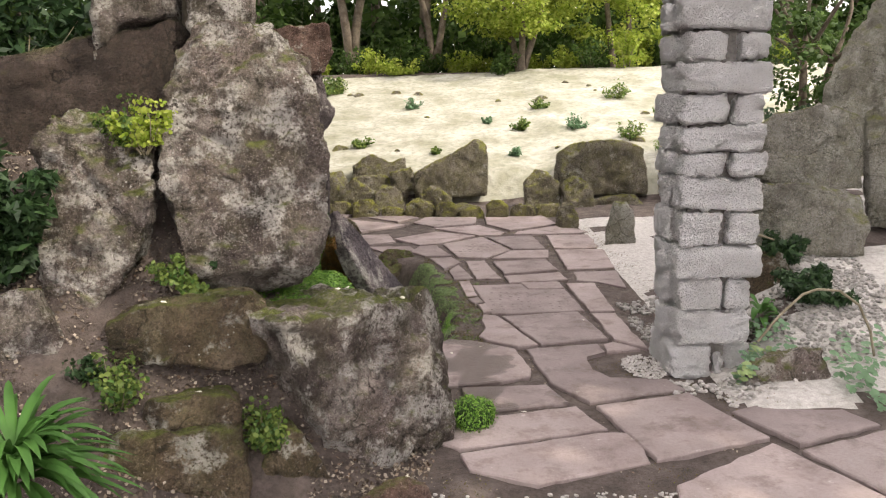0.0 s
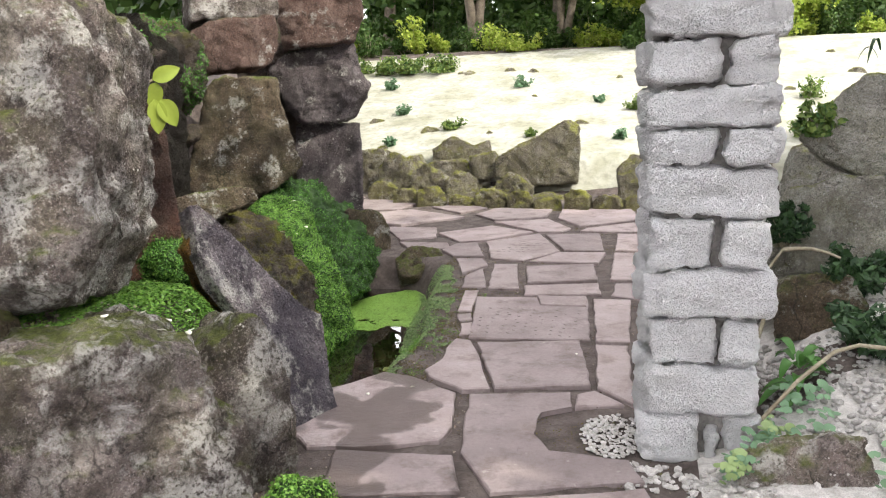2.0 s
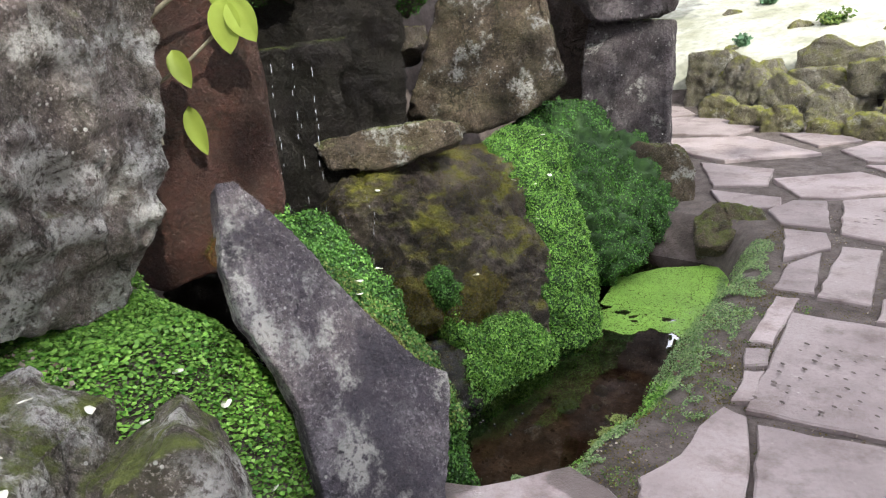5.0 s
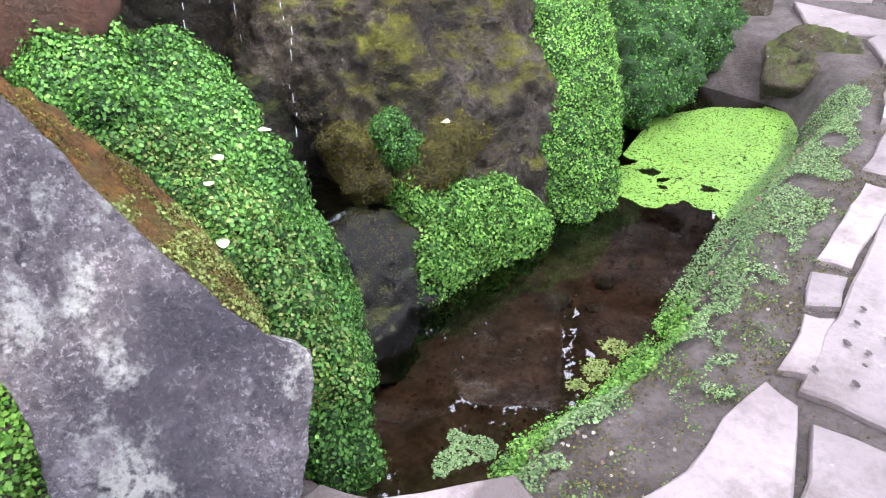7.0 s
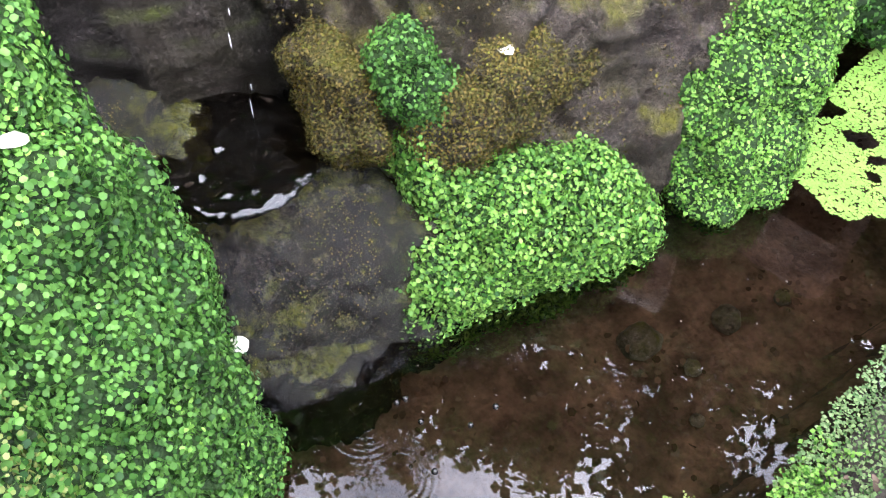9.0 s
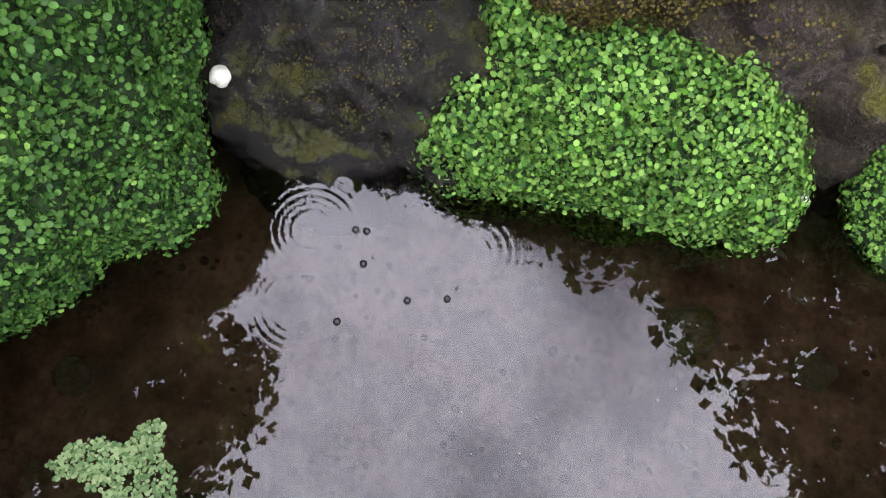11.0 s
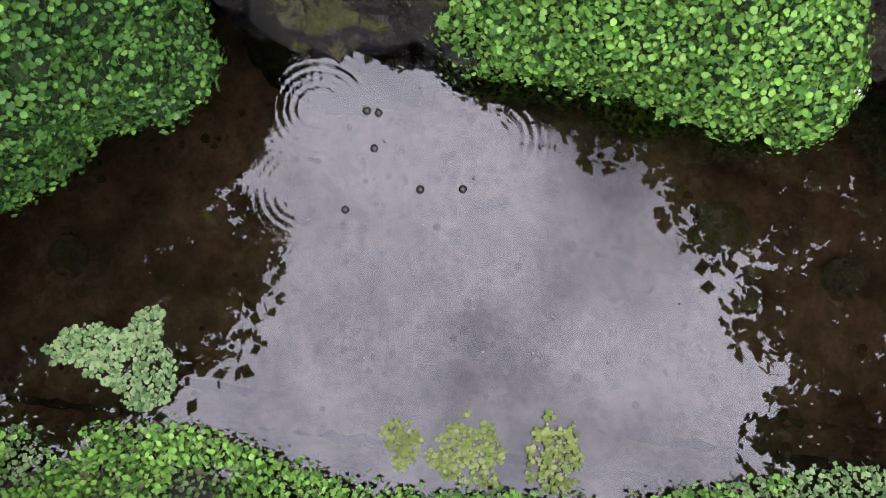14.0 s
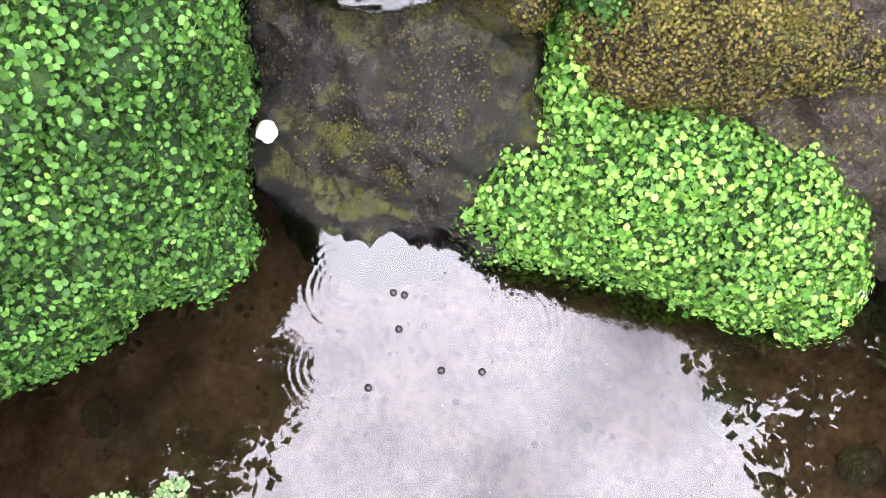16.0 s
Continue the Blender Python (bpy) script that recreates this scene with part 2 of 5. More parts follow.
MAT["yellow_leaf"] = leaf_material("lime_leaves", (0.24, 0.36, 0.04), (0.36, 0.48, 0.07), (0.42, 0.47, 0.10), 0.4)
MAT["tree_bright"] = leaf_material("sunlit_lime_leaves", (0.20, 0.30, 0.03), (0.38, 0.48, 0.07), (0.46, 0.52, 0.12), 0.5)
MAT["tree_dark"] = leaf_material("shaded_wood_leaves", (0.03, 0.07, 0.015), (0.10, 0.17, 0.04), None, 0.35)

# orange-stained ledge, paving, gravel and water
def paving_material(name="pinkish_sandstone", damp=False):
    m, n, l, b = material(name, 0.8)
    g = n.new("ShaderNodeNewGeometry")
    co = g.outputs["Position"]
    c = mixc(n, l, noise_fac(n, l, co, 2.2, 0.35, 0.65), (0.225, 0.180, 0.172), (0.335, 0.278, 0.266))
    c = mixc(n, l, maths(n, l, "MULTIPLY", noise_fac(n, l, co, 5.0, 0.50, 0.66, 10, 0.72), 0.85), c, (0.135, 0.098, 0.088))
    c = mixc(n, l, maths(n, l, "MULTIPLY", noise_fac(n, l, co, 60.0, 0.45, 0.75, 6, 0.7), 0.45), c, (0.17, 0.13, 0.115))
    c = mixc(n, l, maths(n, l, "MULTIPLY", noise_fac(n, l, co, 17.0, 0.66, 0.70), 0.5), c, (0.46, 0.42, 0.38))
    if damp:
        wet = noise_fac(n, l, co, 3.4, 0.47, 0.50, 3, 0.5)
        c = mixc(n, l, maths(n, l, "MULTIPLY", wet, 0.85), c, (0.085, 0.062, 0.054))
        gl = n.new("ShaderNodeMapRange")
        gl.inputs[3].default_value, gl.inputs[4].default_value = 0.8, 0.42
        l.new(wet, gl.inputs[0])
        l.new(gl.outputs[0], b.inputs["Roughness"])
    o = n.new("ShaderNodeObjectInfo")
    h, r = n.new("ShaderNodeHueSaturation"), n.new("ShaderNodeMapRange")
    r.inputs[3].default_value, r.inputs[4].default_value = 0.74, 1.1
    l.new(o.outputs["Random"], r.inputs[0])
    l.new(r.outputs[0], h.inputs["Value"])
    l.new(c, h.inputs["Color"])
    l.new(h.outputs[0], b.inputs["Base Color"])
    bumps(n, l, b, co, ((5.0, 0.4, "NOISE"), (45.0, 0.5, "NOISE"), (170.0, 0.4, "NOISE")), 0.012)
    return m


def water_material():
    m, n, l, b = material("pool_water", 0.0)
    n.remove(b)
    tr, gl, fr, mx = n.new("ShaderNodeBsdfTransparent"), n.new("ShaderNodeBsdfGlossy"), n.new("ShaderNodeFresnel"), n.new("ShaderNodeMixShader")
    tr.inputs["Color"].default_value = (0.345, 0.30, 0.255, 1)      # peaty brown water
    gl.inputs["Roughness"].default_value = 0.0
    fr.inputs["IOR"].default_value = 1.33
    boost = maths(n, l, "MULTIPLY", fr.outputs[0], 2.6)
    l.new(boost, mx.inputs[0])
    l.new(tr.outputs[0], mx.inputs[1])
    l.new(gl.outputs[0], mx.inputs[2])
    l.new(mx.outputs[0], n["Material Output"].inputs["Surface"])
    return m


MAT["paving"] = paving_material()
MAT["paving_damp"] = paving_material("damp_sandstone", True)
MAT["kerb"] = rock_material("mossy_kerb", (0.12, 0.10, 0.06), (0.24, 0.21, 0.13), (0.40, 0.37, 0.26), 0.2, 1.0, moss_col=(0.17, 0.17, 0.035))
MAT["water"] = water_material()
MAT["gravel"] = plain_material("pale_grit", (0.36, 0.34, 0.31), (0.55, 0.53, 0.50), 30, 0.95, 0.6, 120, 0.25)
MAT["sand_bank"] = plain_material("pale_dry_bank", (0.25, 0.25, 0.18), (0.44, 0.43, 0.37), 2.0, 0.95, 0.5, 30)
MAT["orange"] = rock_material("rust_stained_ledge", (0.07, 0.035, 0.016), (0.24, 0.105, 0.02), (0.42, 0.19, 0.03), 0.0, 0.3, rough=0.6)


# ---------------------------------------------------------------- building tools
def mesh_object(name, me, mat, parent=None, label="", smooth=True):
    ob = new(name, me)
    if mat is not None and not me.materials:
        me.materials.append(mat)
    if smooth:
        me.shade_smooth()
    if parent is not None:
        ob.parent = parent
        ob.matrix_parent_inverse = parent.matrix_world.inverted()
    if label:
        ob["label"] = label
    return ob


def part(name, bm, mat, parent, label="", smooth=True):
    me = bpy.data.meshes.new(name)
    bm.to_mesh(me)
    bm.free()
    return mesh_object(name, me, mat, parent, label, smooth)


def empty(name, x, y, z, label, category, group="", kind=""):
    ob = new(name)
    ob.location = (x, y, z)
    ob.empty_display_size = 0.05
    bpy.context.view_layer.update()
    return tagged(ob, label, category, group, kind)


def raw_mesh(name, verts, faces):
    """A mesh from arrays of places and of equal-sided faces."""
    me = bpy.data.meshes.new(name)
    verts, faces = np.asarray(verts, np.float32), np.asarray(faces, np.int32)
    k = faces.shape[1]
    me.vertices.add(len(verts))
    me.vertices.foreach_set("co", verts.ravel())
    me.loops.add(faces.size)
    me.loops.foreach_set("vertex_index", faces.ravel())
    me.polygons.add(len(faces))
    me.polygons.foreach_set("loop_start", np.arange(0, faces.size, k, dtype=np.int32))
    me.polygons.foreach_set("loop_total", np.full(len(faces), k, np.int32))
    me.update(calc_edges=True)
    return me


def remeshed(bm, name, voxel, smooth_steps=0):
    """The closed shape in bm as one even skin."""
    me = bpy.data.meshes.new(name)
    bm.to_mesh(me)
    bm.free()
    ob = new(name, me)
    r = ob.modifiers.new("remesh", "REMESH")
    r.mode, r.voxel_size = "VOXEL", voxel
    if smooth_steps:
        s = ob.modifiers.new("smooth", "SMOOTH")
        s.factor, s.iterations = 0.5, smooth_steps
    out = bpy.data.meshes.new_from_object(ob.evaluated_get(bpy.context.evaluated_depsgraph_get()))
    bpy.data.objects.remove(ob)
    bpy.data.meshes.remove(me)
    out.name = name
    return out


def sstep(a, b, x):
    t = min(max((x - a) / (b - a), 0.0), 1.0)
    return t * t * (3 - 2 * t)


def roughen(me, amp, seed, coarse=3.0, fine=14.0, strata=0.0, crack=0.0):
    """Push the skin in and out along its normals: broad swells, chipped ridges, fine grain, bedding lines."""
    nv = len(me.vertices)
    co, no = np.empty(nv * 3), np.empty(nv * 3)
    me.vertices.foreach_get("co", co)
    me.vertices.foreach_get("normal", no)
    co, no = co.reshape(-1, 3), no.reshape(-1, 3)
    off = Vector((seed * 7.13, seed * 3.71, seed * 1.37))
    d = np.empty(nv)
    for i, p in enumerate(co.tolist()):
        v = Vector(p) + off
        a = noise.noise(v * coarse)
        c = abs(noise.noise(v * coarse * 2.3)) - 0.25
        f = noise.fractal(v * fine, 0.7, 2.1, 5)
        s = noise.noise(Vector((v.x * 2, v.y * 2, v.z * 28))) if strata else 0.0
        q = noise.noise(v * coarse * 1.7 + Vector((9, 4, 2))) * 3.2
        q = math.floor(q) + sstep(0.35, 0.65, q - math.floor(q))
        a = 0.55 * a + 0.28 * q
        if crack:
            dd = noise.voronoi(v * coarse * 1.15)[0]
            c += crack * max(0.0, 0.10 - (dd[1] - dd[0])) * 4.0
        d[i] = a * 0.9 - c * 1.3 + f * 0.55 + s * strata
    co += no * (d * amp)[:, None]
    me.vertices.foreach_set("co", co.astype(np.float32).ravel())
    me.update()


def basis(az, tilt):
    a, b = radians(az), radians(tilt)
    n = Vector((math.cos(a) * math.cos(b), math.sin(a) * math.cos(b), math.sin(b)))
    u = Vector((0, 0, 1)).cross(n).normalized()
    return n, u, n.cross(u)


def chip(bm, p, n):
    geom = bm.verts[:] + bm.edges[:] + bm.faces[:]
    cut = bmesh.ops.bisect_plane(bm, geom=geom, plane_co=p, plane_no=n, clear_outer=True)
    edges = [e for e in cut["geom_cut"] if isinstance(e, bmesh.types.BMEdge)]
    if edges:
        bmesh.ops.holes_fill(bm, edges=bm.edges[:], sides=0)


def stone(name, p, az, tilt, outline, depth, mat, label, seed=0, voxel=0.02, amp=0.022, back=0.85, chips=4, strata=0.15, category="boulder", group="", round_=1, drop=0.0):
    """A quarried or weathered stone: the outline of its face, its depth, corners knocked off and a broken skin."""
    rnd = random.Random(seed + 11)
    n, u, v = basis(az, tilt)
    p = Vector(p)
    cu = sum(a for a, _ in outline) / len(outline)
    cv = sum(b for _, b in outline) / len(outline)
    bm = bmesh.new()
    front = [bm.verts.new(p + u * a + v * b) for a, b in outline]
    inner = [bm.verts.new(p + u * (cu + (a - cu) * back) + v * (cv + (b - cv) * back - drop) - n * depth) for a, b in outline]
    bm.faces.new(front)
    bm.faces.new(inner[::-1])
    for i in range(len(front)):
        j = (i + 1) % len(front)
        bm.faces.new((front[i], inner[i], inner[j], front[j]))
    bmesh.ops.recalc_face_normals(bm, faces=bm.faces[:])
    size = max(max(a for a, _ in outline) - min(a for a, _ in outline), max(b for _, b in outline) - min(b for _, b in outline))
    mid = p + u * cu + v * cv - n * depth * 0.5
    for _ in range(chips):
        a, b = outline[rnd.randrange(len(outline))]
        corner = p + u * a + v * b
        way = ((corner - mid).normalized() + n * rnd.uniform(0.0, 0.8) + Vector((rnd.uniform(-.5, .5), rnd.uniform(-.5, .5), rnd.uniform(-.5, .5)))).normalized()
        reach = max((w.co - mid).dot(way) for w in bm.verts)
        chip(bm, mid + way * (reach - size * rnd.uniform(0.03, 0.09)), way)
    me = remeshed(bm, name, voxel, round_)
    roughen(me, amp, seed, 2.6 / max(size, 0.25), 11.0 / max(size, 0.25) ** 0.5, strata, 0.8)
    ob = mesh_object(name, me, mat)
    lo = min((w.co.z for w in me.vertices), default=0)
    at = Vector((mid.x, mid.y, lo))
    me.transform(Matrix.Translation(-at))
    ob.location = at
    return tagged(ob, label, category, group)


def lump_mesh(name, balls, voxel=0.02, amp=0.01, seed=0, coarse=6.0, fine=22.0, smooth_steps=6):
    """Balls (x, y, z, rx, ry, rz) grown together into one lump."""
    bm = bmesh.new()
    for x, y, z, rx, ry, rz in balls:
        bmesh.ops.create_icosphere(bm, subdivisions=3, radius=1.0, matrix=Matrix.Translation((x, y, z)) @ Matrix.Diagonal((rx, ry, rz, 1)))
    me = remeshed(bm, name, voxel, smooth_steps)
    roughen(me, amp, seed, coarse, fine)
    return me


def chain(pts, steps):
    """Balls strung evenly between the given ones."""
    out = []
    for a, b in zip(pts, pts[1:]):
        out += [tuple(p + (q - p) * k / steps for p, q in zip(a, b)) for k in range(steps)]
    return out + [pts[-1]]


def triangles(me):
    me.calc_loop_triangles()
    t = np.empty(len(me.loop_triangles) * 3, np.int32)
    me.loop_triangles.foreach_get("vertices", t)
    co = np.empty(len(me.vertices) * 3)
    me.vertices.foreach_get("co", co)
    return co.reshape(-1, 3)[t.reshape(-1, 3)]


LEAF = np.array([(0, 0), (0.36, 0.25), (0.42, 0.72), (0, 1.0), (-0.42, 0.72), (-0.36, 0.25)])
LEAF_TRI = np.array([(0, 1, 2), (0, 2, 3), (0, 3, 4), (0, 4, 5)])


def leaves_at(pts, nor, size, rng, tilt=0.7, lift=0.006, long=1.0, fold=0.18, name="leaves", simple=False):
    """One mesh of many small leaves that sit at the places, turned about their normals."""
    k = len(pts)
    nor = nor + rng.normal(0, tilt, (k, 3))
    nor /= np.linalg.norm(nor, axis=1, keepdims=True) + 1e-9
    ref = rng.normal(0, 1, (k, 3))
    u = np.cross(nor, ref)
    u /= np.linalg.norm(u, axis=1, keepdims=True) + 1e-9
    w = np.cross(nor, u)
    s = size * rng.uniform(0.55, 1.3, k)
    base = pts + nor * (lift * rng.uniform(0, 1, k))[:, None]
    if simple:
        v = np.stack([base - w * (0.5 * long * s)[:, None], base + u * (0.42 * s)[:, None], base + w * (0.5 * long * s)[:, None], base - u * (0.42 * s)[:, None]], 1)
        return raw_mesh(name, v.reshape(-1, 3), np.arange(k * 4).reshape(-1, 4))
    v = np.empty((k, 6, 3))
    for i, (a, b) in enumerate(LEAF):
        up = fold * (abs(a) * 1.4 - b * b * 0.6)
        v[:, i] = base + (u * a + w * (b - 0.5) * long + nor * up) * s[:, None]
    f = (LEAF_TRI[None] + (np.arange(k) * 6)[:, None, None]).reshape(-1, 3)
    return raw_mesh(name, v.reshape(-1, 3), f)


def sample(me, count, rng, keep=None):
    tri = triangles(me)
    cr = np.cross(tri[:, 1] - tri[:, 0], tri[:, 2] - tri[:, 0])
    area = np.linalg.norm(cr, axis=1)
    pick = rng.choice(len(tri), count, p=area / area.sum())
    a, b = rng.random(count), rng.random(count)
    flip = a + b > 1
    a[flip], b[flip] = 1 - a[flip], 1 - b[flip]
    t = tri[pick]
    pts = t[:, 0] + (t[:, 1] - t[:, 0]) * a[:, None] + (t[:, 2] - t[:, 0]) * b[:, None]
    nor = cr[pick] / (area[pick][:, None] + 1e-12)
    if keep is not None:
        ok = keep(pts, nor)
        pts, nor = pts[ok], nor[ok]
    return pts, nor


def patchy(scale, level, seed=0):
    off = Vector((seed * 3.3, seed * 1.7, seed * 5.1))

    def keep(pts, nor):
        return np.array([noise.fractal(Vector(p) * scale + off, 0.9, 2.0, 3) > level for p in pts.tolist()])
    return keep


def carpet(name, balls, label, count, size, leaf_mat, category="moss", simple=True, under=None, keep=None, seed=0, voxel=0.016, amp=0.02, tilt=0.65, lift=0.016, extra=None, flat_below=None):
    """A cushion of tiny leaves: a lump under it, and the leaves that clothe it."""
    rng = np.random.default_rng(seed + 5)
    me = lump_mesh("cushion", balls, voxel, amp, seed, 7.0, 26.0, 4)
    if flat_below is not None:
        co = np.empty(len(me.vertices) * 3)
        me.vertices.foreach_get("co", co)
        co = co.reshape(-1, 3)
        co[:, 2] = np.maximum(co[:, 2], flat_below)
        me.vertices.foreach_set("co", co.astype(np.float32).ravel())
    x, y, z = balls[0][:3]
    top = empty(name, x, y, min(b[2] - b[5] for b in balls), label, category)
    body = mesh_object("cushion", me, under or MAT["leaf_gap_shade"], top)
    pts, nor = sample(me, count, rng, keep)
    ob = mesh_object("foliage", leaves_at(pts, nor, size, rng, tilt, lift, name="foliage", simple=simple), leaf_mat, top)
    tagged(ob, kind="stuff")
    for k, (cnt, sz, mt, kp) in enumerate(extra or ()):
        pts, nor = sample(me, cnt, rng, kp)
        ob = mesh_object("foliage", leaves_at(pts, nor, sz, rng, tilt, lift, name="foliage", simple=simple), mt, top)
        tagged(ob, kind="stuff")
    return top


# ---------------------------------------------------------------- the lie of the land
WATER = -0.25
POOL_Y = (4.80, 5.07, 5.29, 5.50, 5.80, 6.10, 6.45, 7.05, 7.30, 7.42)
POOL_L = (-0.30, -0.46, -0.56, -0.67, -0.58, -0.62, -0.64, -0.79, -0.66, -0.50)
POOL_R = (-0.06, -0.09, -0.12, -0.07, -0.09, -0.17, -0.23, -0.29, -0.38, -0.46)


def pool_edges(y):
    return float(np.interp(y, POOL_Y, POOL_L)), float(np.interp(y, POOL_Y, POOL_R))


def ground_height(x, y):
    h = -0.022
    # rockery on the near bank
    if y < 4.75:
        bank = min(max(0.8 * (y - 3.05) + 0.5 * (-0.5 - x), -0.02), 0.60 + 1.3 * max(-0.85 - x, 0), 1.25)
        h += bank * sstep(-0.12, -0.55, x) * sstep(2.3, 2.9, y - 0.25 * x) * (1 - sstep(4.3, 4.75, y))
    # the wall behind the cascade
    h += 1.5 * sstep(-2.3, -2.9, x) * sstep(3.9, 4.8, y) * (1 - sstep(8.6, 9.3, y))
    # the pool and its soft bank
    if 4.6 < y < 7.75:
        xl, xr = pool_edges(y)
        into = sstep(4.78, 4.95, y) * (1 - sstep(7.38, 7.6, y))
        side = 1 - sstep(xr - 0.10, xr + 0.17, x)
        far = sstep(xl - 0.75, xl - 0.3, x)
        h -= (0.40 * side * far) * into
    # right-hand bed
    bed = sstep(1.45 + 0.2 * max(y - 5.0, 0), 2.1 + 0.2 * max(y - 5.0, 0), x) * sstep(3.9, 4.6, y) * (1 - sstep(6.8, 8.6, y))
    h += bed * min(0.10 + 0.22 * max(y - 4.2, 0), 0.9)
    h += 0.05 * sstep(1.3, 1.6, x) * sstep(3.7, 4.0, y)
    h -= 0.16 * math.exp(-((x - .27) / .13) ** 2 - ((y - 2.98) / .09) ** 2)
    # terrace and the bright bank beyond
    edge = 11.12 - 0.08 * x
    h += 0.42 * sstep(edge, edge + 0.4, y)
    h += 1.38 * min(max((y - edge - 0.4) / 5.6, 0), 1)
    return h


def ground_patch(name, xs, ys, mat, label, zoff=0.0):
    nx, ny = len(xs), len(ys)
    v = np.array([(x, y, ground_height(x, y) + zoff + 0.012 * noise.noise(Vector((x * 5, y * 5, 0))) + 0.006 * noise.noise(Vector((x * 19, y * 19, 3)))) for y in ys for x in xs])
    i = np.arange(nx * ny).reshape(ny, nx)
    f = np.stack([i[:-1, :-1], i[:-1, 1:], i[1:, 1:], i[1:, :-1]], -1).reshape(-1, 4)
    me = raw_mesh(name, v, f)
    return me


xs = np.concatenate([[-900, -200, -60, -25, -12, -8, -6, -5], np.arange(-4, -2.2, 0.15), np.arange(-2.2, 2.6, 0.045), np.arange(2.6, 6, 0.15), [6, 7, 9, 12, 25, 60, 200, 900]])
ys = np.concatenate([[-900, -200, -60, -20, -8, -4, -2, -1, 0, 0.5, 1, 1.4, 1.8], np.arange(2.2, 8.0, 0.045), np.arange(8.0, 17.5, 0.15), [18, 19, 21, 24, 30, 45, 90, 250, 900]])
ground_me = ground_patch("ground", xs, ys, None, "")
for key in ("soil", "sand_bank", "gravel"):
    ground_me.materials.append(MAT[key])
for poly in ground_me.polygons:
    c = poly.center
    if c.y > 11.2 - 0.08 * c.x and c.y < 17.0 and -6 < c.x < 12:
        poly.material_index = 1
    elif c.x > 1.42 and 3.85 < c.y < 9.5 and noise.noise(Vector((c.x * 2.2, c.y * 2.2, 1))) > -0.35:
        poly.material_index = 2
ground = tagged(mesh_object("ground", ground_me, None), "dark damp garden soil with a pale dry bank beyond", "ground", kind="structure")

# pool: bed and water
def pool_grid(name, step, z, mat, rings=()):
    gx = np.concatenate([np.arange(-1.0, -0.72, 0.03), np.arange(-0.72, -0.1, step), np.arange(-0.1, 0.3, 0.03)])
    gy = np.concatenate([np.arange(4.72, 4.95, 0.03), np.arange(4.95, 6.12, step), np.arange(6.12, 7.55, 0.04)])
    X, Y = np.meshgrid(gx, gy)
    Z = z + 0.00006 * (np.sin(X * 21 + 5 * np.sin(Y * 6)) * np.cos(Y * 17 + 3) + 0.5 * np.sin(X * 47 + Y * 39))
    for rx, ry, rad, height, wave in rings:
        r = np.hypot(X - rx, Y - ry)
        Z += 0.75 * height * np.sin((r - rad) / wave * 2 * np.pi) * np.exp(-((r - rad) / (wave * 1.3)) ** 2)
    i = np.arange(X.size).reshape(X.shape)
    f = np.stack([i[:-1, :-1], i[:-1, 1:], i[1:, 1:], i[1:, :-1]], -1).reshape(-1, 4)
    return mesh_object(name, raw_mesh(name, np.stack([X, Y, Z], -1).reshape(-1, 3), f), mat)


RINGS = ((-.458, 5.375, .044, .0004, .009), (-.458, 5.375, .056, .0004, .009), (-.560, 5.610, .030, .0003, .009), (-.560, 5.610, .046, .0004, .010), (-.560, 5.610, .060, .0003, .010), (-.573, 5.377, .036, .0004, .011), (-.573, 5.377, .056, .0003, .012),
         (-.478, 5.525, .010, .0003, .007), (-.485, 5.580, .010, .0003, .007), (-.651, 5.539, .016, .0004, .008), (-.615, 5.345, .018, .0004, .009), (-.40, 5.78, .026, .0002, .010))
water = tagged(pool_grid("water", 0.0042, WATER, MAT["water"], RINGS), "still brown garden pool reflecting the sky", "pool", kind="structure")
bed = ground_patch("pool_bed", np.arange(-1.15, 0.2, 0.05), np.arange(4.7, 7.6, 0.05), None, "", 0.004)
for vert in bed.vertices:
    if vert.co.z > WATER - 0.01:
        vert.co.z -= 0.03
pool_bed = tagged(mesh_object("pool_bed", bed, MAT["bed"]), "brown silty bed of the pool", "pool bed", kind="structure")

# ---------------------------------------------------------------- rockery, left of the path
B, BB, BD = MAT["boulder"], MAT["boulder_brown"], MAT["boulder_dark"]
stone("boulder", (-0.76, 3.70, 1.19), -74, 12, [(-.30, .52), (-.19, .63), (.11, .60), (.28, .49), (.31, .09), (.29, -.26), (.18, -.53), (-.28, -.56), (-.38, -.07), (-.34, .34)], 0.66, B,
      "tall upright grey-brown boulder with lichen and moss", 1, 0.012, 0.034, 0.95, 4, round_=0)
stone("boulder", (-1.31, 3.51, 1.2), -75, 12, [(-.26, .09), (-.17, .28), (.04, .26), (.16, .07), (.18, -.08), (.13, -.33), (-.03, -.52), (-.16, -.62), (-.29, -.45)], 0.5, B,
      "rounded grey boulder with pale lichen streaks", 2, 0.013, 0.036, 0.85)
stone("rock_ledge", (-1.6, 4.05, 1.5), -80, 8, [(-.64, .15), (-.27, .21), (.39, .36), (.50, .33), (.40, .13), (.33, -.3), (-.23, -.4), (-.66, -.4)], 0.6, BD,
      "dark brown sloping rock ledge at the back of the rockery", 3, 0.028, 0.018)
stone("boulder", (-1.29, 4.115, 1.76), -85, 10, [(-.29, .31), (.09, .31), (.10, .09), (-.20, .04), (-.29, -.17)], 0.3, B, "grey boulder on top of the ledge", 4, 0.03, 0.02)
stone("boulder", (-1.29, 4.115, 1.76), -85, 10, [(.11, .31), (.44, .30), (.44, .12), (.35, -.09), (.16, -.09)], 0.3, B, "pale sunlit boulder on top of the ledge", 5, 0.03, 0.02)
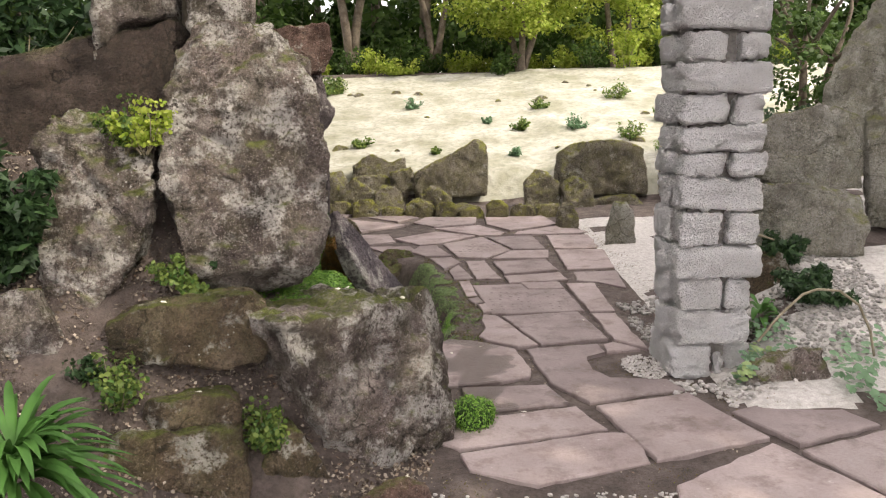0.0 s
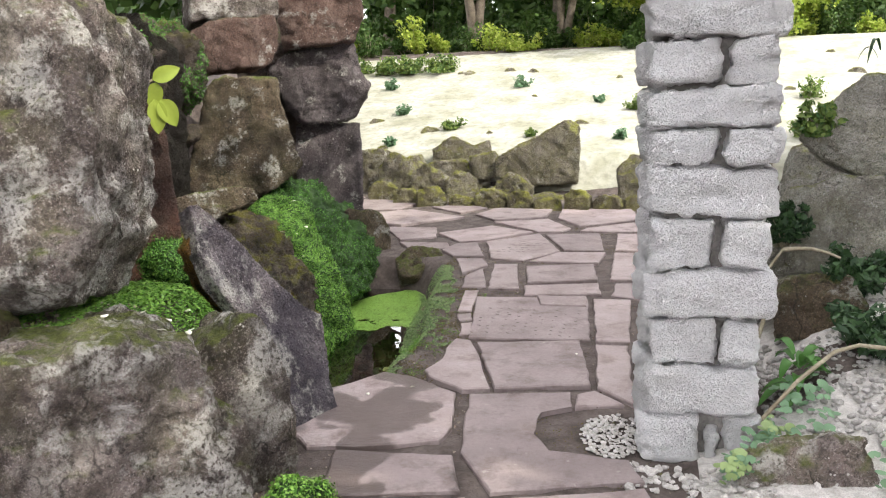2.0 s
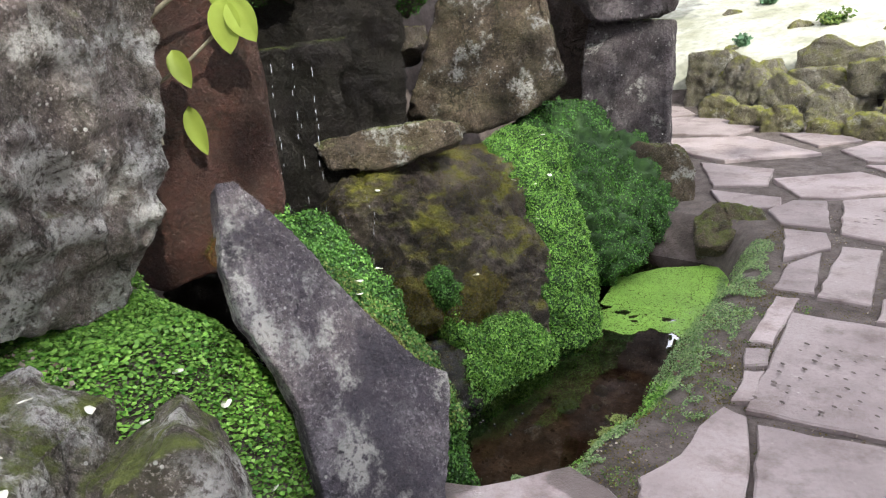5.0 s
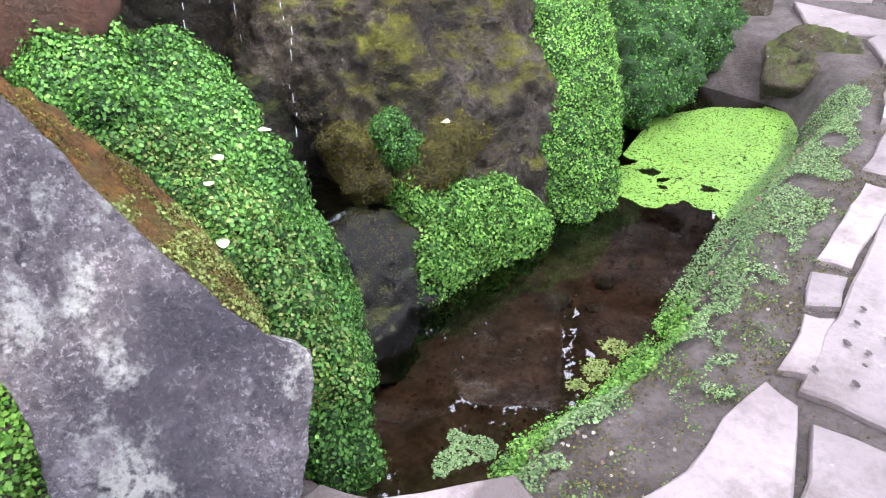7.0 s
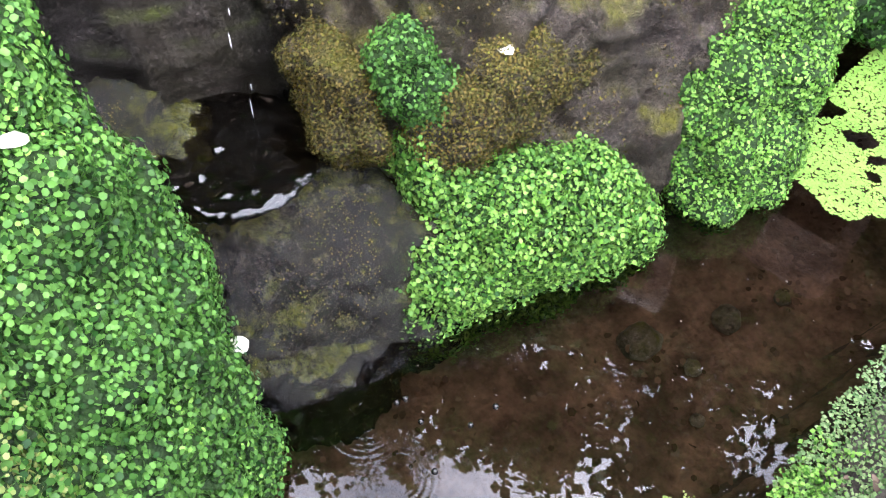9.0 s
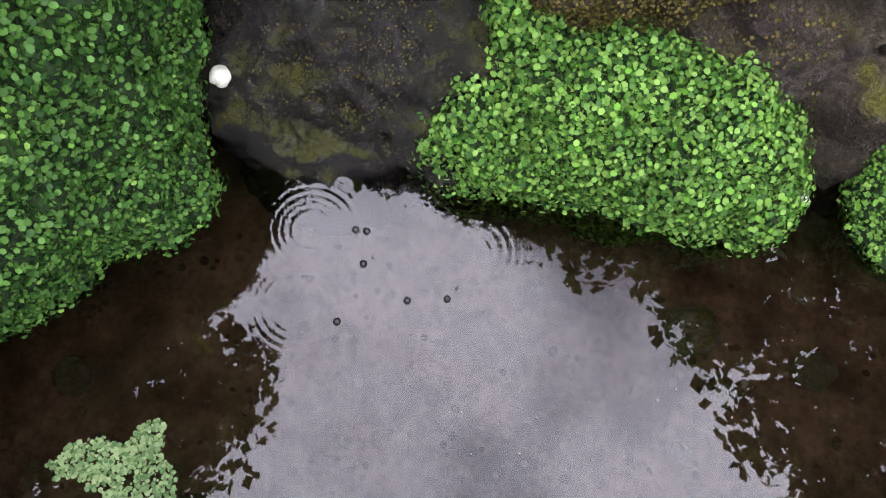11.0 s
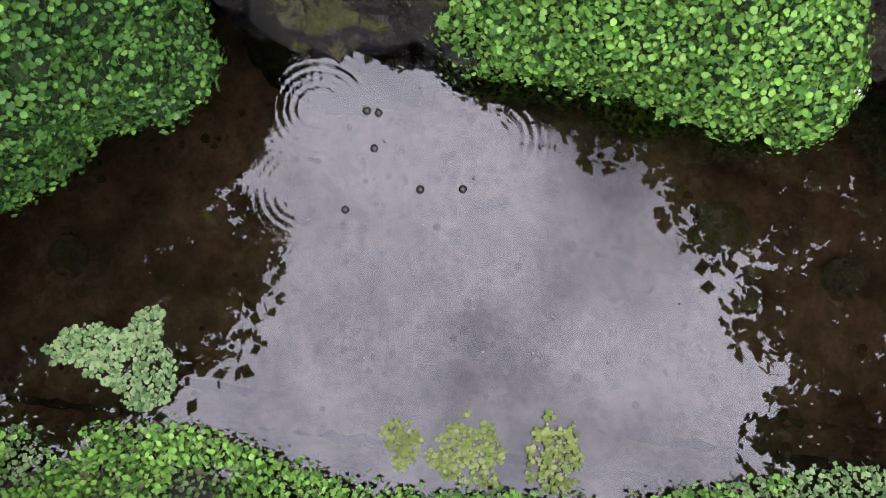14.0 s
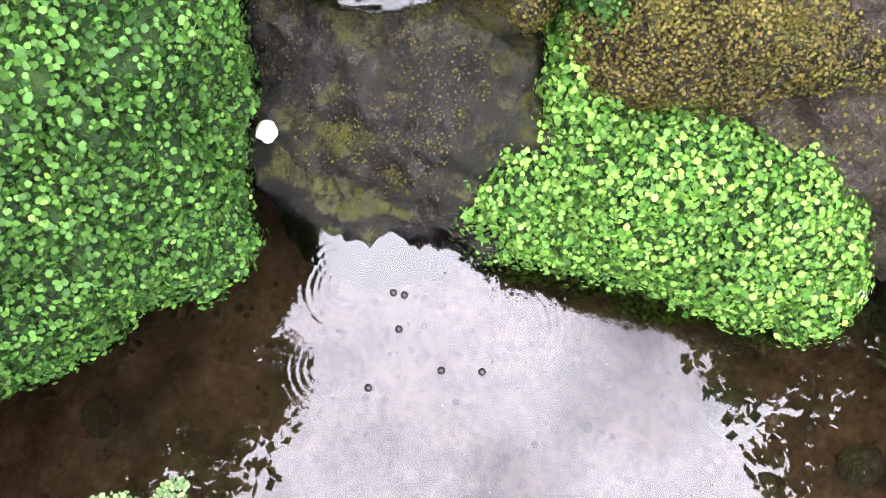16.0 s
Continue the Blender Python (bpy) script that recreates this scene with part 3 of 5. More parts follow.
stone("boulder", (-0.29, 3.33, 0.39), -51, 5, [(-.36, .27), (-.08, .25), (.16, .27), (.33, .22), (.37, .06), (.46, -.08), (.47, -.24), (.40, -.46), (-.12, -.46), (-.22, -.08)], 0.62, B,
      "blocky boulder with a mossy flat top beside the path", 6, 0.0115, 0.030, 0.98, 3, round_=0)
stone("boulder", (-0.87, 3.27, 0.58), -75, 5, [(-.40, .04), (-.28, .11), (-.16, .12), (.16, .14), (.23, .08), (.24, -.04), (.19, -.13), (.05, -.16), (-.09, -.12), (-.37, -.10)], 0.4, BB,
      "flat-topped brown rock with a crack", 7, 0.011, 0.014, 0.95)
stone("boulder", (-1.55, 3.1, 0.53), -60, 10, [(-.43, .28), (.13, .26), (.16, .15), (.26, -.22), (.21, -.35), (.04, -.35), (-.47, -.30)], 0.45, B, "grey rock with a pale worn edge", 8, 0.018, 0.018)
stone("boulder", (-0.95, 3.05, 0.25), -80, 10, [(-.18, .07), (-.10, .14), (.18, .15), (.23, .11), (.23, .02), (-.18, .02)], 0.3, BB, "low mossy brown rock", 9, 0.014, 0.010)
stone("boulder", (-0.95, 2.95, 0.17), -80, 10, [(-.30, .12), (-.11, .14), (.26, .13), (.28, -.08), (.26, -.30), (-.34, -.30)], 0.35, BB, "broad mossy brown rock at the foot of the rockery", 10, 0.016, 0.018)
stone("boulder", (-0.54, 3.13, 0.08), -70, 5, [(-.14, .02), (.01, .19), (.15, -.07), (.14, -.22), (-.14, -.22)], 0.22, BB, "small wedge-shaped mossy rock", 11, 0.012, 0.010)
stone("stone", (-0.16, 2.98, 0.02), -60, 40, [(-.16, .03), (.02, .10), (.17, .05), (.16, -.10), (-.14, -.12)], 0.15, MAT["boulder_red"], "worn reddish stone in the soil", 12, 0.014, 0.010, category="stone")
stone("stone", (0.02, 2.75, -0.02), -80, 35, [(-.14, .06), (.10, .08), (.16, -.02), (.12, -.12), (-.14, -.12)], 0.15, MAT["garden_rock"], "pale low edging stone by the dark hollow", 13, 0.014, 0.010, category="stone")
stone("stone", (0.52, 2.92, -0.02), -85, 35, [(-.12, .05), (.06, .07), (.12, -.02), (.10, -.12), (-.12, -.12)], 0.15, MAT["garden_rock"], "pale low edging stone beside the paving", 14, 0.014, 0.010, category="stone")

# leaning slab beside the pool
stone("leaning_slab", (-0.334, 4.532, 0.543), -20, 25, [(-.168, .375), (-.12, .375), (-.074, .313), (-.007, .203), (.05, .097), (.115, -.01), (.197, -.13), (.24, -.18), (.285, -.21), (.275, -.28), (.245, -.36), (.19, -.48), (.16, -.68), (-.10, -.66), (-.115, -.4), (-.11, -.2), (-.135, -.09), (-.192, .05), (-.204, .18), (-.185, .29)],
      0.085, MAT["slab_grey"], "pointed purple-grey speckled slab leaning by the pool", 15, 0.008, 0.007, 0.99, 0, 0.05, "rock slab")
stone("red_slab", (-0.86, 4.89, 0.72), -45, 0, [(-.57, .64), (-.05, .62), (-.02, .36), (0, -.06), (-.16, -.3), (-.47, -.3), (-.72, .08)], 0.14, MAT["slab_red"], "wet rust-red standing slab beside the cascade", 16, 0.013, 0.0045, 0.98, 2, 0.05, "rock slab")

# stacked blocks to the right of the cascade
stone("stacked_block", (-1.2, 8.3, 0.6), -70, 3, [(-.50, .38), (-.35, .42), (.06, .38), (.05, -.08), (.04, -.64), (-.24, -.64), (-.52, -.4)], 0.55, MAT["boulder_purple"], "purple-grey squared block at the foot of the rock stack", 17, 0.02, 0.014, 0.97, 3, 0.1, "rock block", "rock stack")
stone("stacked_block", (-1.15, 8.3, 1.3), -70, 3, [(-.72, .16), (-.58, .28), (-.02, .36), (.04, .09), (.11, 0), (-.01, -.29), (-.21, -.31), (-.48, -.31), (-.72, -.1)], 0.6, MAT["boulder_purple"], "overhanging dark block in the rock stack", 18, 0.02, 0.024, 0.95, 4, 0.3, "rock block", "rock stack")
stone("stacked_block", (-1.15, 8.2, 1.75), -70, 3, [(-.58, .30), (.09, .37), (.11, .11), (.02, -.10), (-.57, -.15)], 0.6, MAT["boulder_red"], "reddish-brown upper block of the rock stack", 19, 0.02, 0.02, 0.95, 3, 0.2, "rock block", "rock stack")
stone("stacked_block", (-1.42, 7.35, 1.4), -55, 3, [(-.61, .32), (-.46, .39), (.01, .43), (.02, .20), (-.08, .06), (-.54, .03), (-.59, .13)], 0.7, MAT["boulder_red"], "reddish fractured block jutting over the cascade", 20, 0.018, 0.016, 0.97, 3, 0.1, "rock block", "rock stack")
stone("stacked_block", (-1.42, 7.4, 1.4), -55, 3, [(-.63, .66), (.03, .66), (.01, .41), (-.49, .40), (-.63, .36)], 0.6, B, "grey capping block of the rock stack", 21, 0.02, 0.018, 0.97, 2, 0.1, "rock block", "rock stack")
stone("stacked_block", (-1.26, 7.0, 0.74), -60, 5, [(-.59, .24), (-.50, .60), (-.38, .66), (-.03, .63), (.04, .30), (.11, .02), (-.10, -.15), (-.33, -.22), (-.63, -.25), (-.77, -.2)], 0.7, MAT["boulder_brown"], "large grey-brown block with mossy stains above the cascade", 22, 0.02, 0.022, 0.95, 3, 0.2, "rock block", "rock stack")

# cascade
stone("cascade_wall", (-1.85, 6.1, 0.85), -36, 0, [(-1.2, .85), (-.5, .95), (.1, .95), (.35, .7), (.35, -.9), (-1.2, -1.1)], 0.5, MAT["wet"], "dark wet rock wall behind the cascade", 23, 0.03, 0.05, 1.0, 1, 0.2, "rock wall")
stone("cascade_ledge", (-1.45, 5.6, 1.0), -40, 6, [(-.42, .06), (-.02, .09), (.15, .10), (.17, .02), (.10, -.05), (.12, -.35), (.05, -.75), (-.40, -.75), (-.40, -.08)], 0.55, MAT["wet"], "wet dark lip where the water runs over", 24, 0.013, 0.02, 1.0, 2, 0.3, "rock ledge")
stone("cascade_ledge", (-1.76, 6.5, 1.0), -40, 20, [(-.62, -.10), (-.26, .10), (.13, .10), (.14, 0), (-.23, -.10), (-.37, -.22), (-.60, -.22)], 0.4, MAT["mossy"], "upper mossy shelf stone of the cascade", 27, 0.014, 0.014, 1.0, 2, 0.3, "rock ledge")
stone("cascade_ledge", (-1.2, 5.75, 0.69), -45, 15, [(-.32, .03), (-.15, .05), (.18, .08), (.30, .06), (.30, -.02), (.16, -.06), (-.04, -.11), (-.25, -.09)], 0.4, MAT["boulder_brown"], "long mossy ledge stone across the cascade", 25, 0.011, 0.012, 1.0, 2, 0.2, "rock ledge")
stone("stone", (-0.10, 3.86, 0.30), -35, 5, [(-.10, .20), (.02, .26), (.09, .31), (.15, .24), (.20, .10), (.22, -.07), (.22, -.40), (-.10, -.40)], 0.3, B, "low lichen-spotted stone between boulder and slab", 26, 0.011, 0.014, category="stone")
ledge = stone("orange_ledge", (-.40, 4.69, .515), 70, 36, [(.03, .40), (-.06, .14), (-.155, -.10), (-.15, -.20), (.0, -.22), (.19, -.12), (.24, .0), (.19, .2), (.1, .38)], 0.16, MAT["orange"], "rust-stained bedded rock sloping behind the slab", 28, 0.010, 0.010, 0.9, 0, 0.6, "rock ledge")
rng_m = np.random.default_rng(76)
bpy.context.view_layer.update()
for mt, keep, cnt, sz, lab in (("cress_yellow", lambda p, n: (n[:, 2] > 0.2) & (p[:, 0] > -.50 + 0.9 * (4.74 - p[:, 1])) & patchy(9, -0.25, 5)(p, n), 16000, 0.0066, "yellow-green creeping leaves"),
                               ("moss_brown", lambda p, n: (n[:, 2] > 0.2) & patchy(7, 0.12, 6)(p, n), 14000, 0.005, "olive moss streaks")):
    mp, mn = sample(ledge.data, 30000, rng_m)
    mp = mp + np.array(ledge.location)
    ok = keep(mp, mn)
    tagged(mesh_object("moss_patch", leaves_at(mp[ok][:cnt], mn[ok][:cnt], sz, rng_m, 0.9, 0.012, name="moss_patch", simple=True), MAT[mt], ledge, lab), kind="stuff")
slope = tagged(mesh_object("cascade_boulder", lump_mesh("cascade_boulder", chain([(-1.30, 5.72, 0.22, .26, .26, .36), (-1.34, 6.0, 0.16, .38, .36, .42), (-1.34, 6.35, 0.12, .40, .40, .40), (-1.38, 6.75, 0.1, .40, .44, .38)], 3) + chain([(-1.06, 5.80, 0.06, .24, .24, .34), (-1.04, 6.05, -.04, .26, .28, .36), (-1.02, 6.35, -.08, .26, .32, .34)], 3) + chain([(-.92, 5.82, -.18, .18, .22, .26), (-.90, 6.15, -.22, .20, .26, .24)], 2), 0.016, 0.028, 31, 6, 24), MAT["mossy"]),
               "rounded wet boulder with olive moss under the cascade", "boulder")
rng_m = np.random.default_rng(77)
mp, mn = sample(slope.data, 90000, rng_m, lambda p, n: patchy(4.5, 0.02, 7)(p, n) & (n[:, 2] > 0.05))
tagged(mesh_object("moss_patch", leaves_at(mp, mn, 0.0055, rng_m, 1.0, 0.012, name="moss_patch", simple=True), MAT["moss_brown"], slope, "olive and rust moss patches"), kind="stuff")
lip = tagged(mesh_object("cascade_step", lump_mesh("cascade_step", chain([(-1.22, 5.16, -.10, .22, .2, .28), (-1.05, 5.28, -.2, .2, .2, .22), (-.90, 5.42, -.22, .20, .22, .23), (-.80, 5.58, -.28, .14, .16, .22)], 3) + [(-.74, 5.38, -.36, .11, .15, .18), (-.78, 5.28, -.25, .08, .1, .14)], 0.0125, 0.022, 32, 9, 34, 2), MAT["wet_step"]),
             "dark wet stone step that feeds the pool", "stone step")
mp, mn = sample(lip.data, 40000, rng_m, lambda p, n: patchy(5.5, 0.10, 9)(p, n) & ((n[:, 2] > 0.35) | (p[:, 1] > 5.47)))
tagged(mesh_object("moss_patch", leaves_at(mp, mn, 0.0036, rng_m, 1.0, 0.006, name="moss_patch", simple=True), MAT["moss_brown"], lip, "olive moss on the wet stone"), kind="stuff")
back = tagged(mesh_object("cascade_boulder", lump_mesh("cascade_boulder", chain([(-1.45, 5.05, .2, .24, .2, .4), (-1.30, 5.25, .0, .2, .2, .3), (-1.28, 5.48, -.02, .18, .2, .3)], 3), 0.02, 0.03, 36, 7, 26), MAT["wet"]), "wet boulder behind the trickling basin, the hollow's shade in its black", "boulder")
basin = tagged(mesh_object("basin_water", lump_mesh("basin_water", [(-.98, 5.36, .035, .16, .16, .012)], 0.008, 0.004, 33, 30, 60, 1), MAT["water"]), "small trickling basin above the pool", "water")
stone("stone", (-0.85, 7.85, 0.15), -60, 5, [(-.39, .11), (-.26, .18), (.01, .15), (.08, .02), (.06, -.25), (-.13, -.35), (-.36, -.35)], 0.4, BB, "squat brown rock by the far end of the pool", 34, 0.018, 0.018, category="stone")
stone("stone", (-0.46, 7.60, 0.0), -60, 50, [(-.20, .05), (-.05, .10), (.16, .06), (.20, -.05), (.05, -.2), (-.2, -.2)], 0.25, BB, "low flaky stones edging the pool", 35, 0.014, 0.016, strata=0.5, category="stone")

# ---------------------------------------------------------------- cushions of small leaves
carpet("leaf_mound", chain([(-.72, 5.58, -.24, .06, .06, .10), (-.75, 5.67, -.21, .10, .09, .17), (-.76, 5.78, -.20, .13, .12, .18), (-.74, 5.91, -.21, .12, .11, .16), (-.70, 6.00, -.24, .08, .07, .11)], 4) + [(-.83, 5.68, -.08, .07, .06, .10), (-.87, 5.66, .0, .05, .05, .07)],
       "bright green cushion of tiny leaves by the water", 34000, 0.0086, MAT["cress"], seed=1, voxel=0.014, amp=0.03, simple=False, tilt=0.95, lift=0.026, extra=((14000, 0.008, MAT["cress_dark"], None),))
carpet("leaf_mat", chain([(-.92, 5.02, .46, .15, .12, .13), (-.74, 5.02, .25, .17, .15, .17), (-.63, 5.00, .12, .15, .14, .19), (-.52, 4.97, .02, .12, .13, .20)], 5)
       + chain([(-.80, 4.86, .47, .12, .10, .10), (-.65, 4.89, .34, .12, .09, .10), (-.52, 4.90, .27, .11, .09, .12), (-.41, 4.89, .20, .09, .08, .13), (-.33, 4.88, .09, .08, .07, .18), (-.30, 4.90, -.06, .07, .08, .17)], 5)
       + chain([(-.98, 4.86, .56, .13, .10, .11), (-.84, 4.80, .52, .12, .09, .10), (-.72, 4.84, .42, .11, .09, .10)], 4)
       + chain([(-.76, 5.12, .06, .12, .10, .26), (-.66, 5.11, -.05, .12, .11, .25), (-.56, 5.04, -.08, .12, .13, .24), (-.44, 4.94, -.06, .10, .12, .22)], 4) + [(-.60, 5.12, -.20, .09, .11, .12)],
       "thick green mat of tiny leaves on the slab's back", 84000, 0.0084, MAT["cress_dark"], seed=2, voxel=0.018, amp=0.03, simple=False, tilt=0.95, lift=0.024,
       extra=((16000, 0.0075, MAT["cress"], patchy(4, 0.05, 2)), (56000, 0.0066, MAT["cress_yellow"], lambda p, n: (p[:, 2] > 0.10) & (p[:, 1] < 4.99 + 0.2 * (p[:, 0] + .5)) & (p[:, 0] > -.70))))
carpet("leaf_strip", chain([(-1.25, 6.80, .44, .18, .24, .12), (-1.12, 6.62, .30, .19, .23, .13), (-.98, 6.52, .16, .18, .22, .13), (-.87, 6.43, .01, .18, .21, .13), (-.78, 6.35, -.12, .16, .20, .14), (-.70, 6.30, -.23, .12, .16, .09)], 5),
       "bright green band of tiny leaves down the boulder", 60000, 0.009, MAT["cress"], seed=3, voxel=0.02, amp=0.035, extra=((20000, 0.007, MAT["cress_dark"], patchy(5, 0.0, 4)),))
carpet("wall_greenery", chain([(-2.0, 5.95, 1.45, .2, .2, .22), (-1.95, 6.3, 1.5, .2, .25, .25), (-1.85, 6.65, 1.45, .18, .2, .3)], 3), "green moss and leaves on the upper wall of the cascade", 26000, 0.012, MAT["cress_dark"], seed=9, under=MAT["mossy"], amp=0.06, voxel=0.03, keep=patchy(3, -0.2, 3))
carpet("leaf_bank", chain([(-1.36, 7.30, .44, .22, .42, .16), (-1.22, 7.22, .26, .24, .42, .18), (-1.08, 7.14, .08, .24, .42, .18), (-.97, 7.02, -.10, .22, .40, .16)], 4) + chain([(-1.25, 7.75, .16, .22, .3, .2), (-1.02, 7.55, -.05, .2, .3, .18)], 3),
       "green leaf bank below the rock stack, shade put into its leaf colour", 48000, 0.0115, MAT["cress_dark"], seed=4, voxel=0.024, amp=0.055, keep=patchy(3, -0.35, 4))
carpet("leaf_tuft", [(-.90, 5.64, .15, .06, .05, .085), (-.88, 5.68, .11, .05, .05, .07)], "dark green leafy tuft on the wet boulder", 5000, 0.008, MAT["cress_dark"], seed=61, voxel=0.014, tilt=1.0)
carpet("moss_cushion", [(-.98, 5.56, .11, .09, .07, .09), (-.93, 5.56, .06, .07, .06, .07), (-.88, 5.80, .08, .11, .13, .08), (-.92, 5.92, .10, .11, .12, .08), (-1.01, 5.80, .20, .10, .12, .08), (-.85, 5.72, .03, .07, .08, .08)], "olive and rust moss over wet stone", 80000, 0.0046, MAT["moss_brown"], seed=6, under=MAT["mossy"], voxel=0.016, amp=0.03, tilt=1.0)
carpet("leaf_tuft", [(.14, 3.72, .05, .06, .07, .08), (.20, 3.78, .02, .05, .06, .06)], "small bright tuft at the boulder's foot", 3600, 0.010, MAT["cress"], seed=8, voxel=0.014, tilt=1.1, lift=0.03)

# duckweed and the soft edge of the pool
def scatter_flat(name, label, category, test, box, count, size, mat, z, seed, tilt=0.12, lift=0.003):
    rng = np.random.default_rng(seed)
    p = np.stack([rng.uniform(box[0], box[1], count), rng.uniform(box[2], box[3], count)], 1)
    p = p[[test(x, y) for x, y in p.tolist()]]
    zz = np.array([z(x, y) for x, y in p.tolist()])
    pts = np.column_stack([p, zz])
    nor = np.tile((0.0, 0.0, 1.0), (len(pts), 1))
    ob = mesh_object(name, leaves_at(pts, nor, size, rng, tilt, lift, name=name, simple=count > 12000), mat)
    return tagged(ob, label, category, kind="stuff")


def nz(x, y, s, k=0):
    return noise.fractal(Vector((x * s, y * s, k)), 0.9, 2.0, 3)


def in_pool(x, y, m=0.0):
    if not 4.82 < y < 7.45:
        return False
    xl, xr = pool_edges(y)
    return xl - m < x < xr + m


scatter_flat("duckweed", "lime green duckweed covering the pool's far end", "duckweed", lambda x, y: in_pool(x, y, 0.06) and y > 6.52 + 0.5 * (x + 0.45) + 0.12 * nz(x, y, 5) and nz(x, y, 7, 2) > -0.9 + (0.62 if y < 6.68 else 0),
             (-0.95, 0.0, 6.2, 7.5), 80000, 0.0085, MAT["duckweed"], lambda x, y: WATER + 0.002, 11, 0.05, 0.002)
def raft(x, y):
    """A broad arm along the bank and a blunt one reaching out over the water."""
    a = math.hypot((x + .222) / .030, (y - 5.150) / .062)
    b = math.hypot((x + .240) / .045, (y - 5.212) / .026)
    c = math.hypot((x + .195) / .035, (y - 5.225) / .034)
    return min(a, b, c) < 1 + 0.45 * nz(x, y, 26, 3)


scatter_flat("floating_cress", "small pale leaf raft floating by the bank", "water plant", raft, (-0.36, -0.1, 5.0, 5.35), 9500, 0.0062, MAT["cress_pale"], lambda x, y: WATER + 0.004, 12, 0.25, 0.006)
scatter_flat("floating_cress", "thin yellow-green sprigs floating by the bank", "water plant", lambda x, y: x < -0.12 and min(math.hypot((x + .15) / .045, (y - 5.625) / .042), math.hypot((x + .15) / .05, (y - 5.728) / .034), math.hypot((x + .16) / .03, (y - 5.545) / .022)) < 1 + 0.6 * nz(x, y, 30, 5) and nz(x, y, 60, 5) > -0.25,
             (-0.24, -0.1, 5.45, 5.80), 5200, 0.0062, MAT["cress_yellow"], lambda x, y: WATER + 0.004, 13, 0.3, 0.006)
# sunken leaves and bits on the bed
MAT["sunken"] = leaf_material("sunken_leaves", (0.06, 0.038, 0.026), (0.17, 0.115, 0.08), (0.22, 0.16, 0.12), 0.0, 0.9)
scatter_flat("sunken_litter", "dark rotting leaves on the pool's bed", "leaf litter", lambda x, y: in_pool(x, y, 0.1) and nz(x, y, 4, 17) > -0.3, (-0.9, 0.0, 4.85, 7.2), 1500, 0.015, MAT["sunken"], lambda x, y: ground_height(x, y) + 0.02, 19, 0.35, 0.01)
scatter_flat("floating_specks", "tiny dark specks for insects and pollen bits on the pool", "seed", lambda x, y: in_pool(x, y, -0.03), (-0.7, -0.1, 5.2, 6.3), 42, 0.0045, MAT["bark"], lambda x, y: WATER + 0.002, 20, 0.2, 0.001)


def bank_z(x, y):
    return max(ground_height(x, y), WATER) + 0.008


GH = ground_height


def on_bank(x, y, lo, hi, cut, s, k):
    xr = pool_edges(y)[1]
    return xr + lo < x < xr + hi + 0.08 * nz(x, y, 6, k) and nz(x, y, s, k) > cut


scatter_flat("bank_creeper", "pale green creeping leaves along the pool's edge", "creeping plant", lambda x, y: on_bank(x, y, -0.03, 0.24, -0.38 + 0.35 * (y < 5.95), 5, 7), (-0.5, 0.4, 4.95, 7.3), 110000, 0.0075, MAT["cress_pale"], bank_z, 14, 0.5, 0.012)
scatter_flat("bank_cress", "bright green leaves at the near water edge", "creeping plant", lambda x, y: on_bank(x, y, -0.025, 0.075, -0.3, 7, 8), (-0.4, 0.2, 4.98, 6.0), 52000, 0.0084, MAT["cress"], lambda x, y: bank_z(x, y) + 0.012, 15, 0.8, 0.03)
scatter_flat("bank_moss", "thin brown-green moss over the damp bank", "moss", lambda x, y: on_bank(x, y, 0.15, 0.42, 0.05, 4, 9), (-0.2, 0.5, 5.0, 7.6), 22000, 0.006, MAT["moss_brown"], bank_z, 16, 0.9, 0.006)


def green_slope(x, y):
    return -0.95 < x < -0.1 and 3.62 < y < 4.78 and x < -0.27 + 0.30 * (4.75 - y) + 0.05 * nz(x, y, 6, 3) and nz(x, y, 3.5, 4) > -0.75


scatter_flat("leaf_slope", "green leaf slope between boulder and slab", "creeping plant", green_slope, (-.95, -.1, 3.6, 4.8), 80000, 0.0125, MAT["cress"], lambda x, y: GH(x, y), 17, 0.32, 0.02)
scatter_flat("leaf_slope", "brighter leaves on the slope beside the slab", "creeping plant", lambda x, y: green_slope(x, y) and nz(x, y, 4, 9) > 0.05, (-.82, -.1, 3.7, 4.8), 30000, 0.0085, MAT["cress"], lambda x, y: GH(x, y) + .008, 18, 0.45, 0.02)

stone("stacked_block", (-1.95, 8.7, 0.9), -65, 3, [(-.45, .9), (.3, .9), (.35, .3), (.3, -.9), (-.45, -.9)], 0.5, MAT["boulder_dark"], "dark rock filling the gap behind the stack", 38, 0.03, 0.03, 0.97, 3, 0.2, "rock block", "rock stack")

# ---------------------------------------------------------------- garden right of the path
GR, TR = MAT["garden_rock"], MAT["terrace"]
stone("garden_rock", (2.1, 5.7, 1.1), -100, 10, [(-.20, -.10), (-.04, .11), (.08, .19), (.38, .27), (.6, .2), (.62, -.3), (.36, -.30), (.07, -.27), (-.12, -.18)], 0.6, GR, "big mossy grey rock overhanging the bed", 41, 0.018, 0.022, category="boulder")
stone("garden_rock", (2.1, 5.5, 0.7), -100, 10, [(-.27, .09), (-.06, .17), (.32, .15), (.6, .1), (.6, -.3), (.09, -.30), (-.25, -.3)], 0.5, GR, "cracked pale grey rock in the gravel bed", 42, 0.018, 0.02, category="boulder")
stone("garden_rock", (1.92, 5.13, 0.41), -95, 15, [(-.18, -.03), (-.14, .06), (0, .10), (.14, .08), (.19, -.05), (.17, -.2), (-.16, -.2)], 0.3, MAT["boulder_brown"], "low brown moss-covered rock", 43, 0.014, 0.012, category="boulder")
